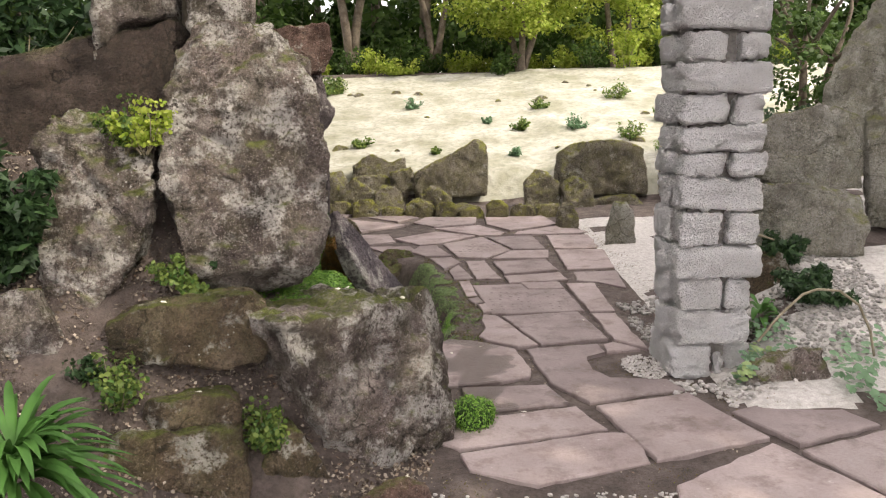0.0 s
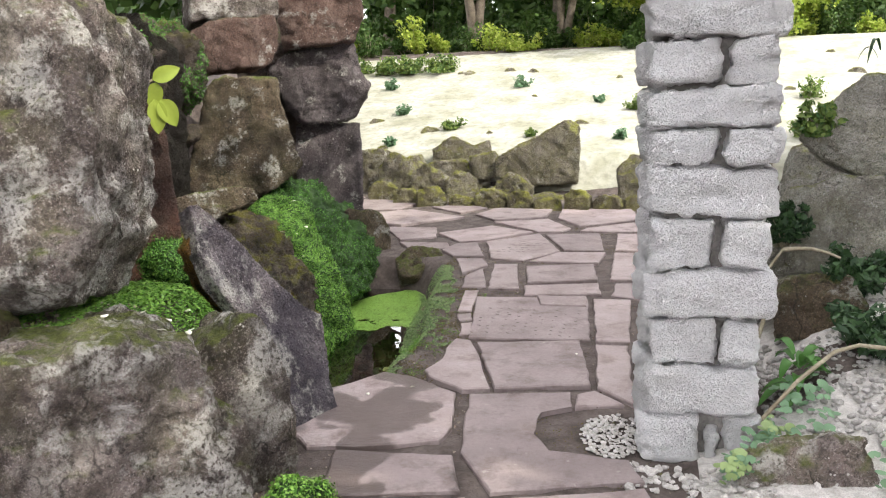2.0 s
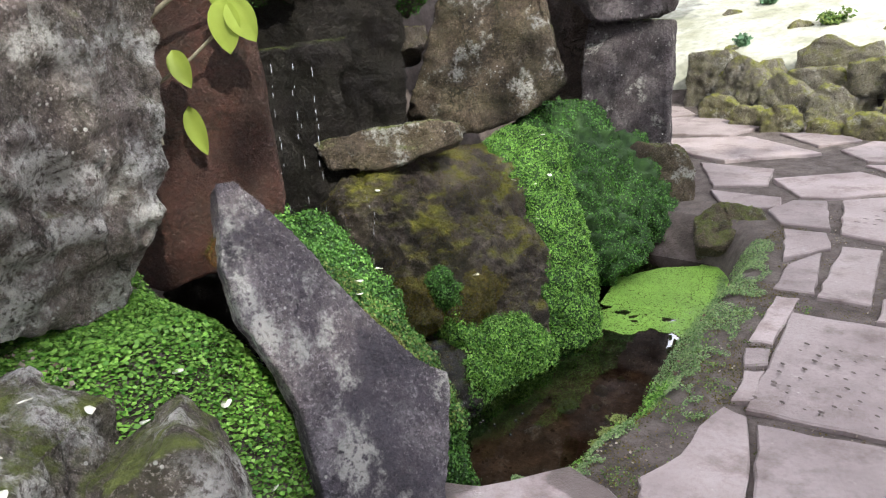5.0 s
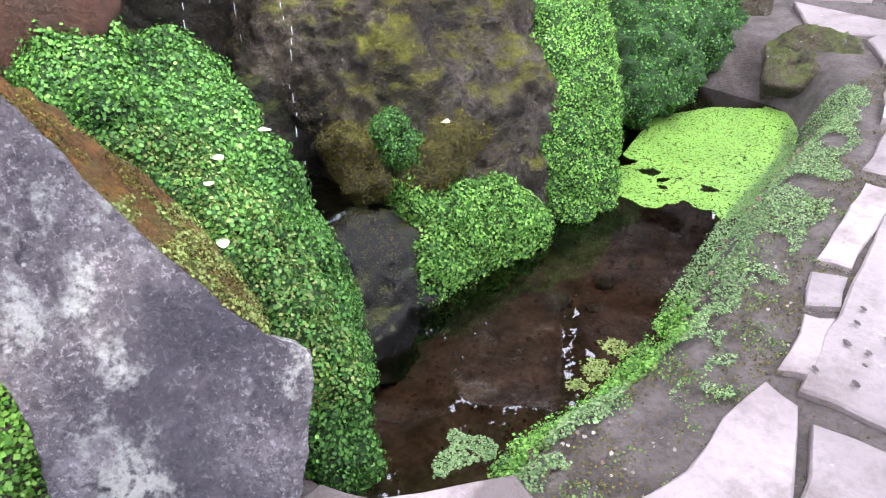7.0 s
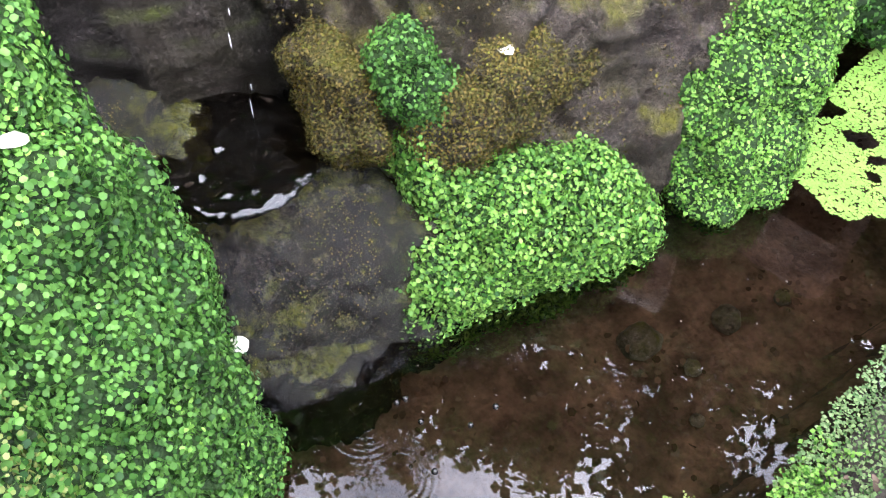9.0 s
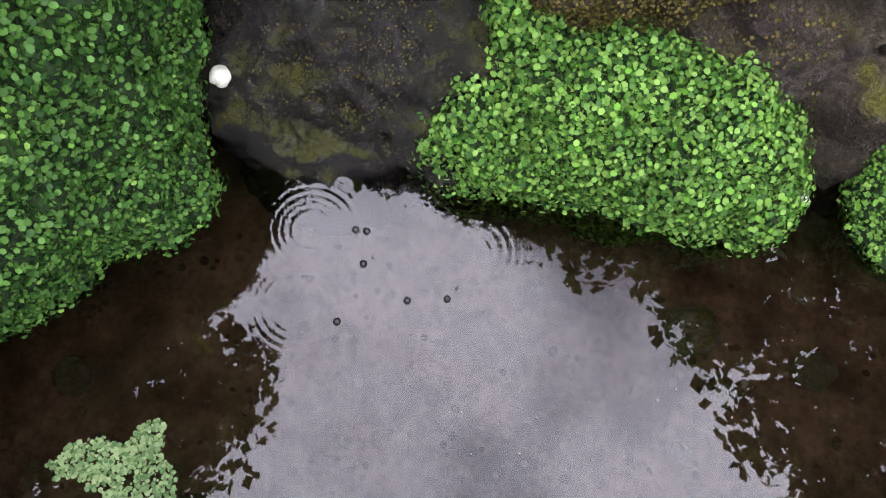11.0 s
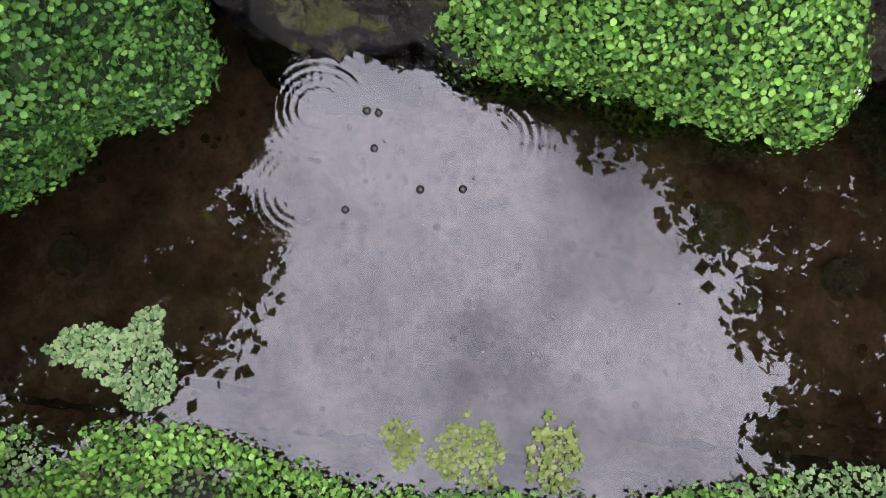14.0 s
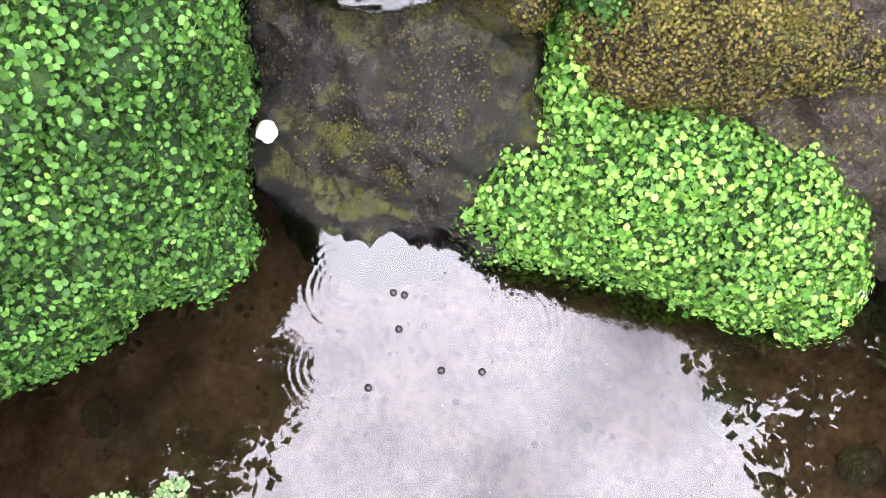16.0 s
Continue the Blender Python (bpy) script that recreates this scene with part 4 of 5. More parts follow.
stone("garden_rock", (1.7, 4.15, 0.13), -95, 20, [(-.19, -.02), (-.03, .06), (.19, .08), (.23, -.04), (.19, -.2), (.01, -.22), (-.18, -.2)], 0.26, MAT["boulder"], "rough low rock beside the pillar", 44, 0.012, 0.016, category="boulder")
stone("garden_rock", (3.6, 8.5, 1.9), -110, 15, [(.05, -.54), (.25, .03), (.43, .35), (.93, .75), (1.5, .8), (1.6, -1.5), (.42, -1.5), (.1, -1.4)], 1.0, GR, "tall pale boulder at the garden's edge", 45, 0.035, 0.05, category="boulder")
stone("garden_rock", (2.9, 6.0, 1.3), -110, 15, [(-.01, -.02), (.22, .24), (.55, .16), (.8, 0), (.8, -.8), (.57, -.8), (.05, -.8)], 0.6, GR, "yellow-grey boulder behind the bed", 46, 0.024, 0.03, category="boulder")
stone("garden_rock", (1.62, 7.9, 0.1), -95, 5, [(-.14, .02), (-.05, .34), (.08, .33), (.14, .2), (.16, -.2), (-.14, -.2)], 0.25, GR, "upright stone at the path's edge", 47, 0.02, 0.016, category="boulder")
stone("garden_rock", (2.4, 6.8, 0.75), -105, 15, [(-.4, .1), (-.1, .22), (.4, .15), (.5, -.4), (-.45, -.4)], 0.5, GR, "half-buried rock in the bed", 48, 0.026, 0.03, category="boulder")
stone("garden_rock", (1.75, 5.55, 0.45), -100, 20, [(-.14, .06), (.05, .16), (.16, .04), (.14, -.2), (-.14, -.2)], 0.3, GR, "small grey rock with a hanging shrub", 49, 0.016, 0.014, category="boulder")

# low rocks that hold the terrace
TERRACE = (((-2.25, .48), (-1.86, .52), (-1.71, .04), (-2.25, -.1)), ((-1.64, .41), (-1.45, .45), (-1.36, .31), (-1.42, -.1), (-1.68, -.1)),
           ((-1.43, .11), (-1.29, .36), (-.85, .40), (-.53, .17), (-.53, -.12), (-1.38, -.12)), ((-.79, .42), (-.49, .49), (-.47, .17), (-.75, .1)),
           ((-.47, .41), (-.01, .64), (.39, .85), (.52, .79), (.5, .1), (-.47, .05)), ((-.48, .10), (-.11, .15), (-.09, -.2), (-.47, -.2)),
           ((-.07, -.02), (.17, .06), (.51, -.05), (.51, -.25), (-.05, -.25)), ((1.35, .65), (1.64, .79), (2.11, .82), (2.5, .71), (2.6, .1), (1.5, .1), (1.34, .3)),
           ((1.30, .10), (1.5, .13), (1.53, -.2), (1.3, -.2)), ((.81, -.02), (1.06, .02), (1.29, -.08), (1.25, -.25), (.81, -.25)), ((1.73, .09), (2.31, .16), (2.5, -.06), (2.4, -.25), (1.8, -.25)),
           ((2.7, .5), (3.1, .7), (3.6, .6), (3.7, .1), (2.7, .1)), ((.55, -.05), (.78, .0), (.8, -.25), (.55, -.25)))
for k, outline in enumerate(TERRACE):
    lower = max(b for _, b in outline) < 0.2
    cx = sum(a for a, _ in outline) / len(outline)
    stone("terrace_rock", (0, 10.98 - (0.30 if lower else 0) - 0.08 * cx, 0), -90, 4, list(outline), 0.4, TR, "mossy kerb rock along the foot of the terrace" if lower else "weathered mossy rock holding up the terrace", 60 + k, 0.03, 0.022, 0.9, 3, 0.1, "boulder", "terrace rocks")
KERB = ((-1.32, 10.22, .30), (-1.0, 10.10, .32), (-.68, 10.06, .28), (-.36, 10.02, .34), (-.02, 9.94, .27), (.27, 9.86, .30), (.56, 9.82, .26), (.86, 9.86, .30), (1.20, 9.92, .34), (-1.66, 10.45, .34))
for k, (x, y, w) in enumerate(KERB):
    h = 0.16 + 0.05 * math.sin(k * 2.3)
    stone("kerb_stone", (x, y, 0), -90 + 12 * math.sin(k * 1.7), 8, [(-w * .5, -.1), (-w * .48, h * .7), (-w * .2, h), (w * .25, h * .95), (w * .5, h * .6), (w * .5, -.1)], 0.22, MAT["kerb"], "low mossy yellow-green kerb stone at the paving's end", 130 + k, 0.02, 0.018, 0.9, 2, 0.1, "stone", "kerb stones")
for k, (x, y, z, w, h) in enumerate(((-1.15, 10.6, .05, .5, .34), (-.75, 10.5, .05, .38, .3), (-.2, 10.45, .05, .4, .26), (1.15, 10.5, .1, .45, .42), (1.6, 10.35, .1, .4, .34), (-1.65, 10.85, .1, .5, .42), (1.28, 9.0, .0, .22, .30))):
    stone("terrace_rock", (x, y, z), -90 + 15 * math.sin(k * 2.1), 12, [(-w * .5, -.15), (-w * .45, h * .6), (-w * .15, h), (w * .2, h * .85), (w * .5, h * .5), (w * .5, -.15)], 0.3, TR, "small mossy rock leaning against the terrace", 150 + k, 0.022, 0.022, 0.85, 3, 0.1, "boulder", "terrace rocks")
stone("terrace_rock", (-0.95, 11.4, 0.45), -90, 10, [(-.36, .05), (-.1, .20), (.15, .08), (.36, .14), (.38, -.2), (-.36, -.2)], 0.35, TR, "pale broken rock on the terrace", 75, 0.024, 0.02, category="boulder", group="terrace rocks")
rs = random.Random(5)
for k in range(26):
    x, y = rs.uniform(-3.2, 4.5), rs.uniform(11.6, 15.8)
    w = rs.uniform(.05, .16)
    stone("scattered_stone", (x, y, ground_height(x, y) + .01), -90 + rs.uniform(-30, 30), 20, [(-w, 0), (-w * .4, w * .6), (w * .5, w * .5), (w, 0), (w * .6, -w * .5), (-w * .7, -w * .5)], w, TR, "small stone lying on the dry bank", 80 + k, w / 5, 0.012, category="stone", group="bank stones", chips=1)

# ---------------------------------------------------------------- limestone pillar
pillar = empty("stone_pillar", 1.41, 4.56, 0, "square pillar of rough pale limestone blocks beside the path", "pillar")
bm = bmesh.new()
bmesh.ops.create_cube(bm, size=1, matrix=Matrix.Translation((1.405, 4.565, 1.2)) @ Matrix.Diagonal((0.27, 0.29, 2.6, 1)))
part("mortar", bm, MAT["mortar"], pillar, "recessed grey mortar core", smooth=False)


def block(x0, x1, y0, y1, z0, z1, seed):
    """One rough-hewn block of the pillar."""
    bm = bmesh.new()
    rnd = random.Random(seed)
    c = Vector(((x0 + x1) / 2, (y0 + y1) / 2, (z0 + z1) / 2))
    bmesh.ops.create_cube(bm, size=1, matrix=Matrix.Translation(c) @ Matrix.Rotation(rnd.uniform(-.05, .05), 4, "Y") @ Matrix.Rotation(rnd.uniform(-.04, .04), 4, "Z") @ Matrix.Diagonal((x1 - x0, y1 - y0, z1 - z0, 1)))
    for v in bm.verts:
        v.co += Vector((rnd.uniform(-.012, .012), rnd.uniform(-.012, .012), rnd.uniform(-.010, .010)))
    bmesh.ops.bevel(bm, geom=bm.edges[:], offset=0.010, segments=1, affect="EDGES")
    me = remeshed(bm, "block", 0.013, 0)
    roughen(me, 0.015, seed, 9, 34, 0.25)
    return mesh_object("block", me, MAT["pale"], pillar)


COURSES = (-.03, .16, .34, .51, .68, .86, 1.03, 1.155, 1.295, 1.445, 1.60, 1.74, 1.90, 2.06, 2.22, 2.38, 2.52)
rs = random.Random(9)
for k in range(len(COURSES) - 1):
    z0, z1 = COURSES[k] + 0.006, COURSES[k + 1] - 0.006
    d = rs.uniform(-.015, .015)
    x0, x1, y0, y1 = 1.195 + d, 1.625 + rs.uniform(-.02, .015) - 0.02 * (k < 3), 4.345 + rs.uniform(-.015, .012), 4.79
    if k == 0:
        block(x0, 1.40, y0, y0 + .25, z0, z1, 100)
        block(1.42, 1.47, y0 + .02, y0 + .15, z0, z0 + .12, 101)
        block(1.49, 1.60, y0 + .06, y0 + .3, z0, z1, 102)
        block(x0 - .01, x0 + .2, 4.61, y1, z0, z1, 103)
        block(x0 + .22, x1, 4.64, y1, z0, z1, 104)
    elif k % 2 == 1:
        block(x0 + .01, x1, y0, y0 + .2, z0, z1, 100 + 7 * k)
        block(x0 - .02, x0 + .2, y0 + .215, y0 + .33, z0, z1 - .01, 101 + 7 * k)
        block(x0, x0 + .2, y0 + .345, y1, z0, z1, 102 + 7 * k)
        block(x0 + .215, x1, y0 + .22, y1, z0, z1, 103 + 7 * k)
    else:
        m = x0 + rs.uniform(.22, .26)
        block(x0 + .03, m, y0 + .008, y0 + .2, z0, z1, 100 + 7 * k)
        block(m + rs.uniform(.02, .045), x1 - .01, y0, y0 + .2, z0, z1, 101 + 7 * k)
        block(x0 - .02, x0 + .18, y0 + .09 + .12, y1 - .15, z0, z1, 102 + 7 * k)
        block(x0 - .01, x0 + .18, y1 - .14, y1, z0, z1, 103 + 7 * k)
        block(x0 + .2, x1, y0 + .215, y1, z0, z1, 104 + 7 * k)

# ---------------------------------------------------------------- crazy paving
paving = empty("paving", 0.6, 5.0, -0.05, "crazy paving of pinkish-grey sandstone flags with dark soil joints", "paving", kind="structure")
FLAG_SEED = [0]


def flag(*xy, top=0.0, mat="paving"):
    """One flagstone from its corners: broken edges, slightly worn top."""
    FLAG_SEED[0] += 1
    rnd = random.Random(FLAG_SEED[0])
    pts = [Vector((xy[i], xy[i + 1], 0)) for i in range(0, len(xy), 2)]
    area = sum(a.x * b.y - b.x * a.y for a, b in zip(pts, pts[1:] + pts[:1]))
    if area < 0:
        pts.reverse()
    mid = sum(pts, Vector()) / len(pts)
    ring = []
    for a, b in zip(pts, pts[1:] + pts[:1]):
        n = max(2, int((b - a).length / 0.07))
        side = Vector(((b - a).y, -(b - a).x, 0)).normalized()
        for k in range(n):
            w = 0.0 if k == 0 else rnd.uniform(-.008, .006)
            ring.append(a.lerp(b, k / n) + side * w)
        z = top + rnd.uniform(-.004, .004)
    bm = bmesh.new()
    low = [bm.verts.new((p.x, p.y, -0.07)) for p in ring]
    up = [bm.verts.new((p.x, p.y, z - 0.006)) for p in ring]
    inn = [bm.verts.new((*(p + (mid - p).normalized() * 0.007).xy, z)) for p in ring]
    k = len(ring)
    for i in range(k):
        j = (i + 1) % k
        bm.faces.new((low[i], low[j], up[j], up[i]))
        bm.faces.new((up[i], up[j], inn[j], inn[i]))
    bm.faces.new(inn)
    bmesh.ops.triangulate(bm, faces=[f for f in bm.faces if len(f.verts) > 4])
    ob = part("flagstone", bm, MAT[mat], paving, smooth=False)
    return ob


flag(.20, 6.44, .88, 6.49, .95, 5.67, .32, 5.61)
flag(.575, 6.475, .875, 6.50, .89, 6.28, .62, 6.28, top=0.009)
flag(.38, 5.53, .90, 5.63, .99, 5.02, .58, 4.91, .51, 5.13)
flag(.262, 5.585, .34, 5.56, .45, 5.27, .56, 4.91, .44, 4.88, .25, 5.02, .215, 5.09, .26, 5.26, .245, 5.43)
flag(.98, 5.58, 1.14, 5.58, 1.18, 4.82, 1.02, 4.99)
flag(.92, 6.45, 1.14, 6.46, 1.15, 5.65, .98, 5.64)
flag(.16, 7.33, .33, 7.35, .44, 6.64, .24, 6.64)
flag(.40, 7.29, .87, 7.39, .92, 6.94, .47, 6.81)
flag(.46, 6.74, .93, 6.86, .96, 6.58, .49, 6.50)
flag(-.05, 8.17, .35, 8.55, .59, 7.85, .35, 7.49, .10, 7.55)
flag(.40, 8.50, .86, 8.60, .92, 7.89, .62, 7.87)
flag(.40, 7.46, .58, 7.80, .94, 7.82, .90, 7.46)
flag(-.54, 8.51, -.13, 8.90, .28, 8.62, -.07, 8.23, -.27, 8.15)
flag(-.15, 9.12, .34, 9.30, .59, 8.84, .53, 8.66, .32, 8.66)
flag(-.21, 4.79, -.118, 4.83, .035, 5.045, .17, 5.01, .42, 4.84, .48, 4.50, .46, 4.36, .25, 4.28, -.02, 4.22, -.20, 4.40, mat="paving_damp")
flag(.48, 4.84, .91, 4.93, .93, 4.77, .81, 4.69, .80, 4.47, .88, 4.33, 1.17, 4.30, 1.22, 4.16, .72, 4.00, .56, 4.28)
flag(.94, 4.91, 1.01, 4.96, 1.14, 4.82, .94, 4.77)
flag(.10, 4.21, .54, 4.24, .62, 3.99, .16, 3.86, mat="paving_damp")
flag(.74, 3.94, 1.22, 4.10, 1.42, 3.56, .89, 3.35)
flag(.09, 3.44, .70, 3.64, .86, 3.63, .86, 3.34, .67, 3.27, .39, 3.16, .13, 3.29)
flag(-.06, 3.60, .08, 3.80, .65, 3.95, .75, 3.68, .09, 3.48)
flag(1.35, 3.85, 1.77, 4.06, 1.95, 3.68, 1.52, 3.49)
flag(1.51, 3.44, 1.96, 3.64, 2.3, 3.4, 2.1, 2.95, 1.69, 2.98)
flag(.91, 3.13, 1.41, 3.50, 1.66, 3.0, 1.36, 2.72, .83, 2.73)
flag(.55, 2.6, .80, 2.70, 1.33, 2.68, 1.3, 2.0, .5, 2.0)
flag(1.42, 2.68, 1.70, 2.92, 2.2, 2.85, 2.2, 2.0, 1.4, 2.0)
flag(-1.74, 9.41, -1.13, 9.77, -.48, 9.35, -.99, 8.89, -1.26, 8.98)
flag(-2.56, 11.0, -2.2, 11.0, -1.93, 10.66, -2.15, 10.4)
flag(-2.09, 10.34, -1.82, 10.56, -1.17, 10.25, -1.29, 9.78, -1.79, 9.66)
flag(-.97, 10.0, -.61, 10.21, -.36, 9.94, -.58, 9.63)
flag(-1.12, 8.78, -.62, 8.78, -.52, 8.36, -.80, 8.2)
flag(-.40, 9.52, -.28, 9.92, .32, 9.88, .30, 9.42, -.16, 9.22)
flag(.42, 9.36, .42, 9.9, 1.1, 9.9, 1.2, 9.3, .66, 8.92)
flag(.72, 8.82, 1.22, 9.2, 1.5, 8.7, 1.0, 8.68, .68, 8.68)
flag(1.0, 8.6, 1.46, 8.6, 1.45, 7.9, 1.0, 7.92)
flag(1.0, 7.8, 1.45, 7.8, 1.4, 7.0, 1.0, 6.95)
flag(1.04, 6.86, 1.4, 6.9, 1.36, 6.3, 1.18, 6.5, 1.02, 6.56)
flag(-.78, 8.1, -.36, 8.1, -.30, 7.9, -.55, 7.75)
flag(-.28, 8.05, -.12, 8.12, .04, 7.6, -.20, 7.58, -.34, 7.8)
flag(-.16, 7.5, .04, 7.52, .12, 7.3, -.02, 7.05)
flag(.02, 6.98, .10, 7.22, .22, 6.68, .06, 6.66)
flag(.165, 6.04, .243, 6.075, .275, 5.95, .21, 5.90)
flag(.10, 6.58, .185, 6.60, .235, 6.12, .155, 6.10)
flag(.225, 5.86, .285, 5.89, .322, 5.67, .262, 5.64)
# pocks in the two hand-tooled flags
rs = random.Random(3)
bm = bmesh.new()
for k in range(9):
    for j in range(8):
        x, y = .33 + k * .066 + rs.uniform(-.014, .014), 5.68 + j * .068 + rs.uniform(-.014, .014)
        if y > 6.2 and x > .55 or rs.random() < .12:
            continue
        bmesh.ops.create_circle(bm, cap_ends=True, segments=7, radius=rs.uniform(.004, .0075), matrix=Matrix.Translation((x + .0 * j, y, 0.0062)) @ Matrix.Rotation(-.6, 4, "Z") @ Matrix.Diagonal((1.8, 1, 1, 1)))
for k in range(5):
    for j in range(5):
        x, y = .12 + k * .05 + j * .03 + rs.uniform(-.012, .012), 7.75 + j * .08 + rs.uniform(-.012, .012)
        bmesh.ops.create_circle(bm, cap_ends=True, segments=7, radius=rs.uniform(.005, .009), matrix=Matrix.Translation((x, y, 0.0062)) @ Matrix.Diagonal((2.2, 1, 1, 1)))
ob = part("tool_marks", bm, MAT["soil"], paving, "small dark pick marks in the flags", smooth=False)
tagged(ob, kind="stuff")

# ---------------------------------------------------------------- trees and shrubs
def limb(bm, a, b, r0, r1, rnd, steps=5, bend=0.08):
    """A tapered, slightly crooked limb; returns its end."""
    a, b = Vector(a), Vector(b)
    ax = (b - a).normalized()
    u = ax.orthogonal().normalized()
    w = ax.cross(u)
    rows = []
    ln = (b - a).length
    o1, o2 = rnd.uniform(-1, 1), rnd.uniform(-1, 1)
    for k in range(steps + 1):
        f = k / steps
        c = a.lerp(b, f) + (u * o1 + w * o2) * bend * ln * math.sin(f * math.pi)
        r = r0 + (r1 - r0) * f
        rows.append([bm.verts.new(c + (u * math.cos(t) + w * math.sin(t)) * r) for t in [i * math.pi / 3.5 for i in range(7)]])
    for p, q in zip(rows, rows[1:]):
        for i in range(7):
            bm.faces.new((p[i], p[(i + 1) % 7], q[(i + 1) % 7], q[i]))
    bm.faces.new(rows[-1])
    return b


def crown_points(rng, clumps, per, spread):
    c = np.repeat(clumps, per, axis=0)
    d = rng.normal(0, 1, c.shape)
    d /= np.linalg.norm(d, axis=1, keepdims=True)
    r = np.repeat(spread, per) * rng.random(len(c)) ** 0.45
    d[:, 2] *= 0.6
    return c + d * r[:, None], d + np.array((0, 0, 0.8))


def tree(name, label, x, y, z, height, spread, trunk_r, mat, seed, stems=1, clumps=40, per=160, size=0.07, lean=(0, 0), low=0.35, category="tree", clump=0.35):
    rnd, rng = random.Random(seed), np.random.default_rng(seed)
    top = empty(name, x, y, z, label, category)
    bm = bmesh.new()
    ends = []
    for s in range(stems):
        a = 2 * math.pi * s / stems + rnd.uniform(0, 1)
        off = 0.0 if stems == 1 else 0.28 * spread
        mid = limb(bm, (x, y, z - 0.1), (x + math.cos(a) * off + lean[0] * .5, y + math.sin(a) * off + lean[1] * .5, z + height * 0.5), trunk_r, trunk_r * 0.6, rnd)
        for k in range(6):
            b = rnd.uniform(0, 6.28)
            e = mid + Vector((math.cos(b) * spread * rnd.uniform(.3, .8) + lean[0] * .5, math.sin(b) * spread * rnd.uniform(.3, .8) + lean[1] * .5, height * rnd.uniform(.0, .42)))
            limb(bm, mid, e, trunk_r * 0.5, trunk_r * 0.12, rnd, 4, 0.12)
            ends.append(e)
    part("trunk", bm, MAT["bark"], top)
    cl = []
    for k in range(clumps):
        b, rr = rnd.uniform(0, 6.28), spread * rnd.random() ** 0.5
        h = low + (1 - low) * rnd.random()
        fat = math.sin(min(max((h - low) / (1 - low), 0.06), 0.97) * math.pi) ** 0.5
        cl.append((x + lean[0] + math.cos(b) * rr * fat, y + lean[1] + math.sin(b) * rr * fat, z + height * h))
    cl += [tuple(e) for e in ends]
    cl = np.array(cl)
    pts, nor = crown_points(rng, cl, per, rng.uniform(0.6, 1.2, len(cl)) * clump * spread)
    tagged(mesh_object("crown", leaves_at(pts, nor, size, rng, 0.6, 0.0, name="crown", simple=size > 0.05), mat, top), kind="stuff")
    return top


def shrub(name, label, x, y, z, w, h, mat, seed, count=1500, size=0.03, category="shrub", long=1.4):
    """A bushy plant: thin stems from one root, leaves in loose sprays all the way up them."""
    rng = np.random.default_rng(seed)
    rnd = random.Random(seed)
    top = empty(name, x, y, z, label, category)
    bm = bmesh.new()
    cl = []
    for k in range(14):
        a, r = rnd.uniform(0, 6.28), w * rnd.uniform(.1, .85)
        s = Vector((x + math.cos(a) * .1 * w, y + math.sin(a) * .1 * w, z - .03))
        e = Vector((x + math.cos(a) * r, y + math.sin(a) * r, z + h * rnd.uniform(.25, .95) * (1 - .4 * r / w)))
        limb(bm, s, e, 0.008 * w + .0015, .001, rnd, 3, 0.1)
        cl += [tuple(s.lerp(e, f)) for f in (.35, .6, .8, 1.0)]
    part("stem", bm, MAT["twig"], top)
    cl = np.array(cl)
    pts, nor = crown_points(rng, cl, max(1, count // len(cl) + 1), rng.uniform(.5, 1.2, len(cl)) * 0.28 * min(w, h * 1.3))
    pts[:, 2] = np.maximum(pts[:, 2], z + 0.01)
    tagged(mesh_object("leaf_mass", leaves_at(pts, nor, size, rng, 1.1, 0.0, long, name="leaf_mass", simple=size > 0.02), mat, top), kind="stuff")
    return top


GZ = ground_height
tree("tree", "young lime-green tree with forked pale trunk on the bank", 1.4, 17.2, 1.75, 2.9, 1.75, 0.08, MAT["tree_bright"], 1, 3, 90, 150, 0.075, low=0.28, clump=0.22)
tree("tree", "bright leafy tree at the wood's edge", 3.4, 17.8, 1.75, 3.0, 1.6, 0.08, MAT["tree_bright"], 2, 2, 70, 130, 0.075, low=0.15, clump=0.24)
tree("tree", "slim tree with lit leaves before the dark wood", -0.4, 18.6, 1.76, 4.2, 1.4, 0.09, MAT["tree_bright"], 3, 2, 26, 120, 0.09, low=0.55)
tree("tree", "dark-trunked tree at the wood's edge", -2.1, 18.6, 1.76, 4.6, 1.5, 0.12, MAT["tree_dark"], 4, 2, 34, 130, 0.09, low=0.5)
rs = random.Random(21)
for k in range(22):
    x, y = -13 + k * 1.4 + rs.uniform(-.4, .4), rs.uniform(20.0, 25.0)
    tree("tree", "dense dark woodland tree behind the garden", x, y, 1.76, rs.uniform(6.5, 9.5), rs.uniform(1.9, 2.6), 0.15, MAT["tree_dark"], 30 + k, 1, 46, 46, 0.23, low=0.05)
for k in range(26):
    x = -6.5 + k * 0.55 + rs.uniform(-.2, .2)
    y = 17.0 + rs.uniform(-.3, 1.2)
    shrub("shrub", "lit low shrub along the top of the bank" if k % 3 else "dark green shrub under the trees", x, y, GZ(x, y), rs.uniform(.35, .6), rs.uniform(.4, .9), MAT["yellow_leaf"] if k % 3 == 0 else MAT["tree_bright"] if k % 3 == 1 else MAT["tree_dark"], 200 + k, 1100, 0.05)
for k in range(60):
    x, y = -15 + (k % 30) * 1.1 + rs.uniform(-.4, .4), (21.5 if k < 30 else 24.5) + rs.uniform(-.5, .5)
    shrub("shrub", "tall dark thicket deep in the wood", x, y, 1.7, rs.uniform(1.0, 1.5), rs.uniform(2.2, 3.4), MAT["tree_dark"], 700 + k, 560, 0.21)
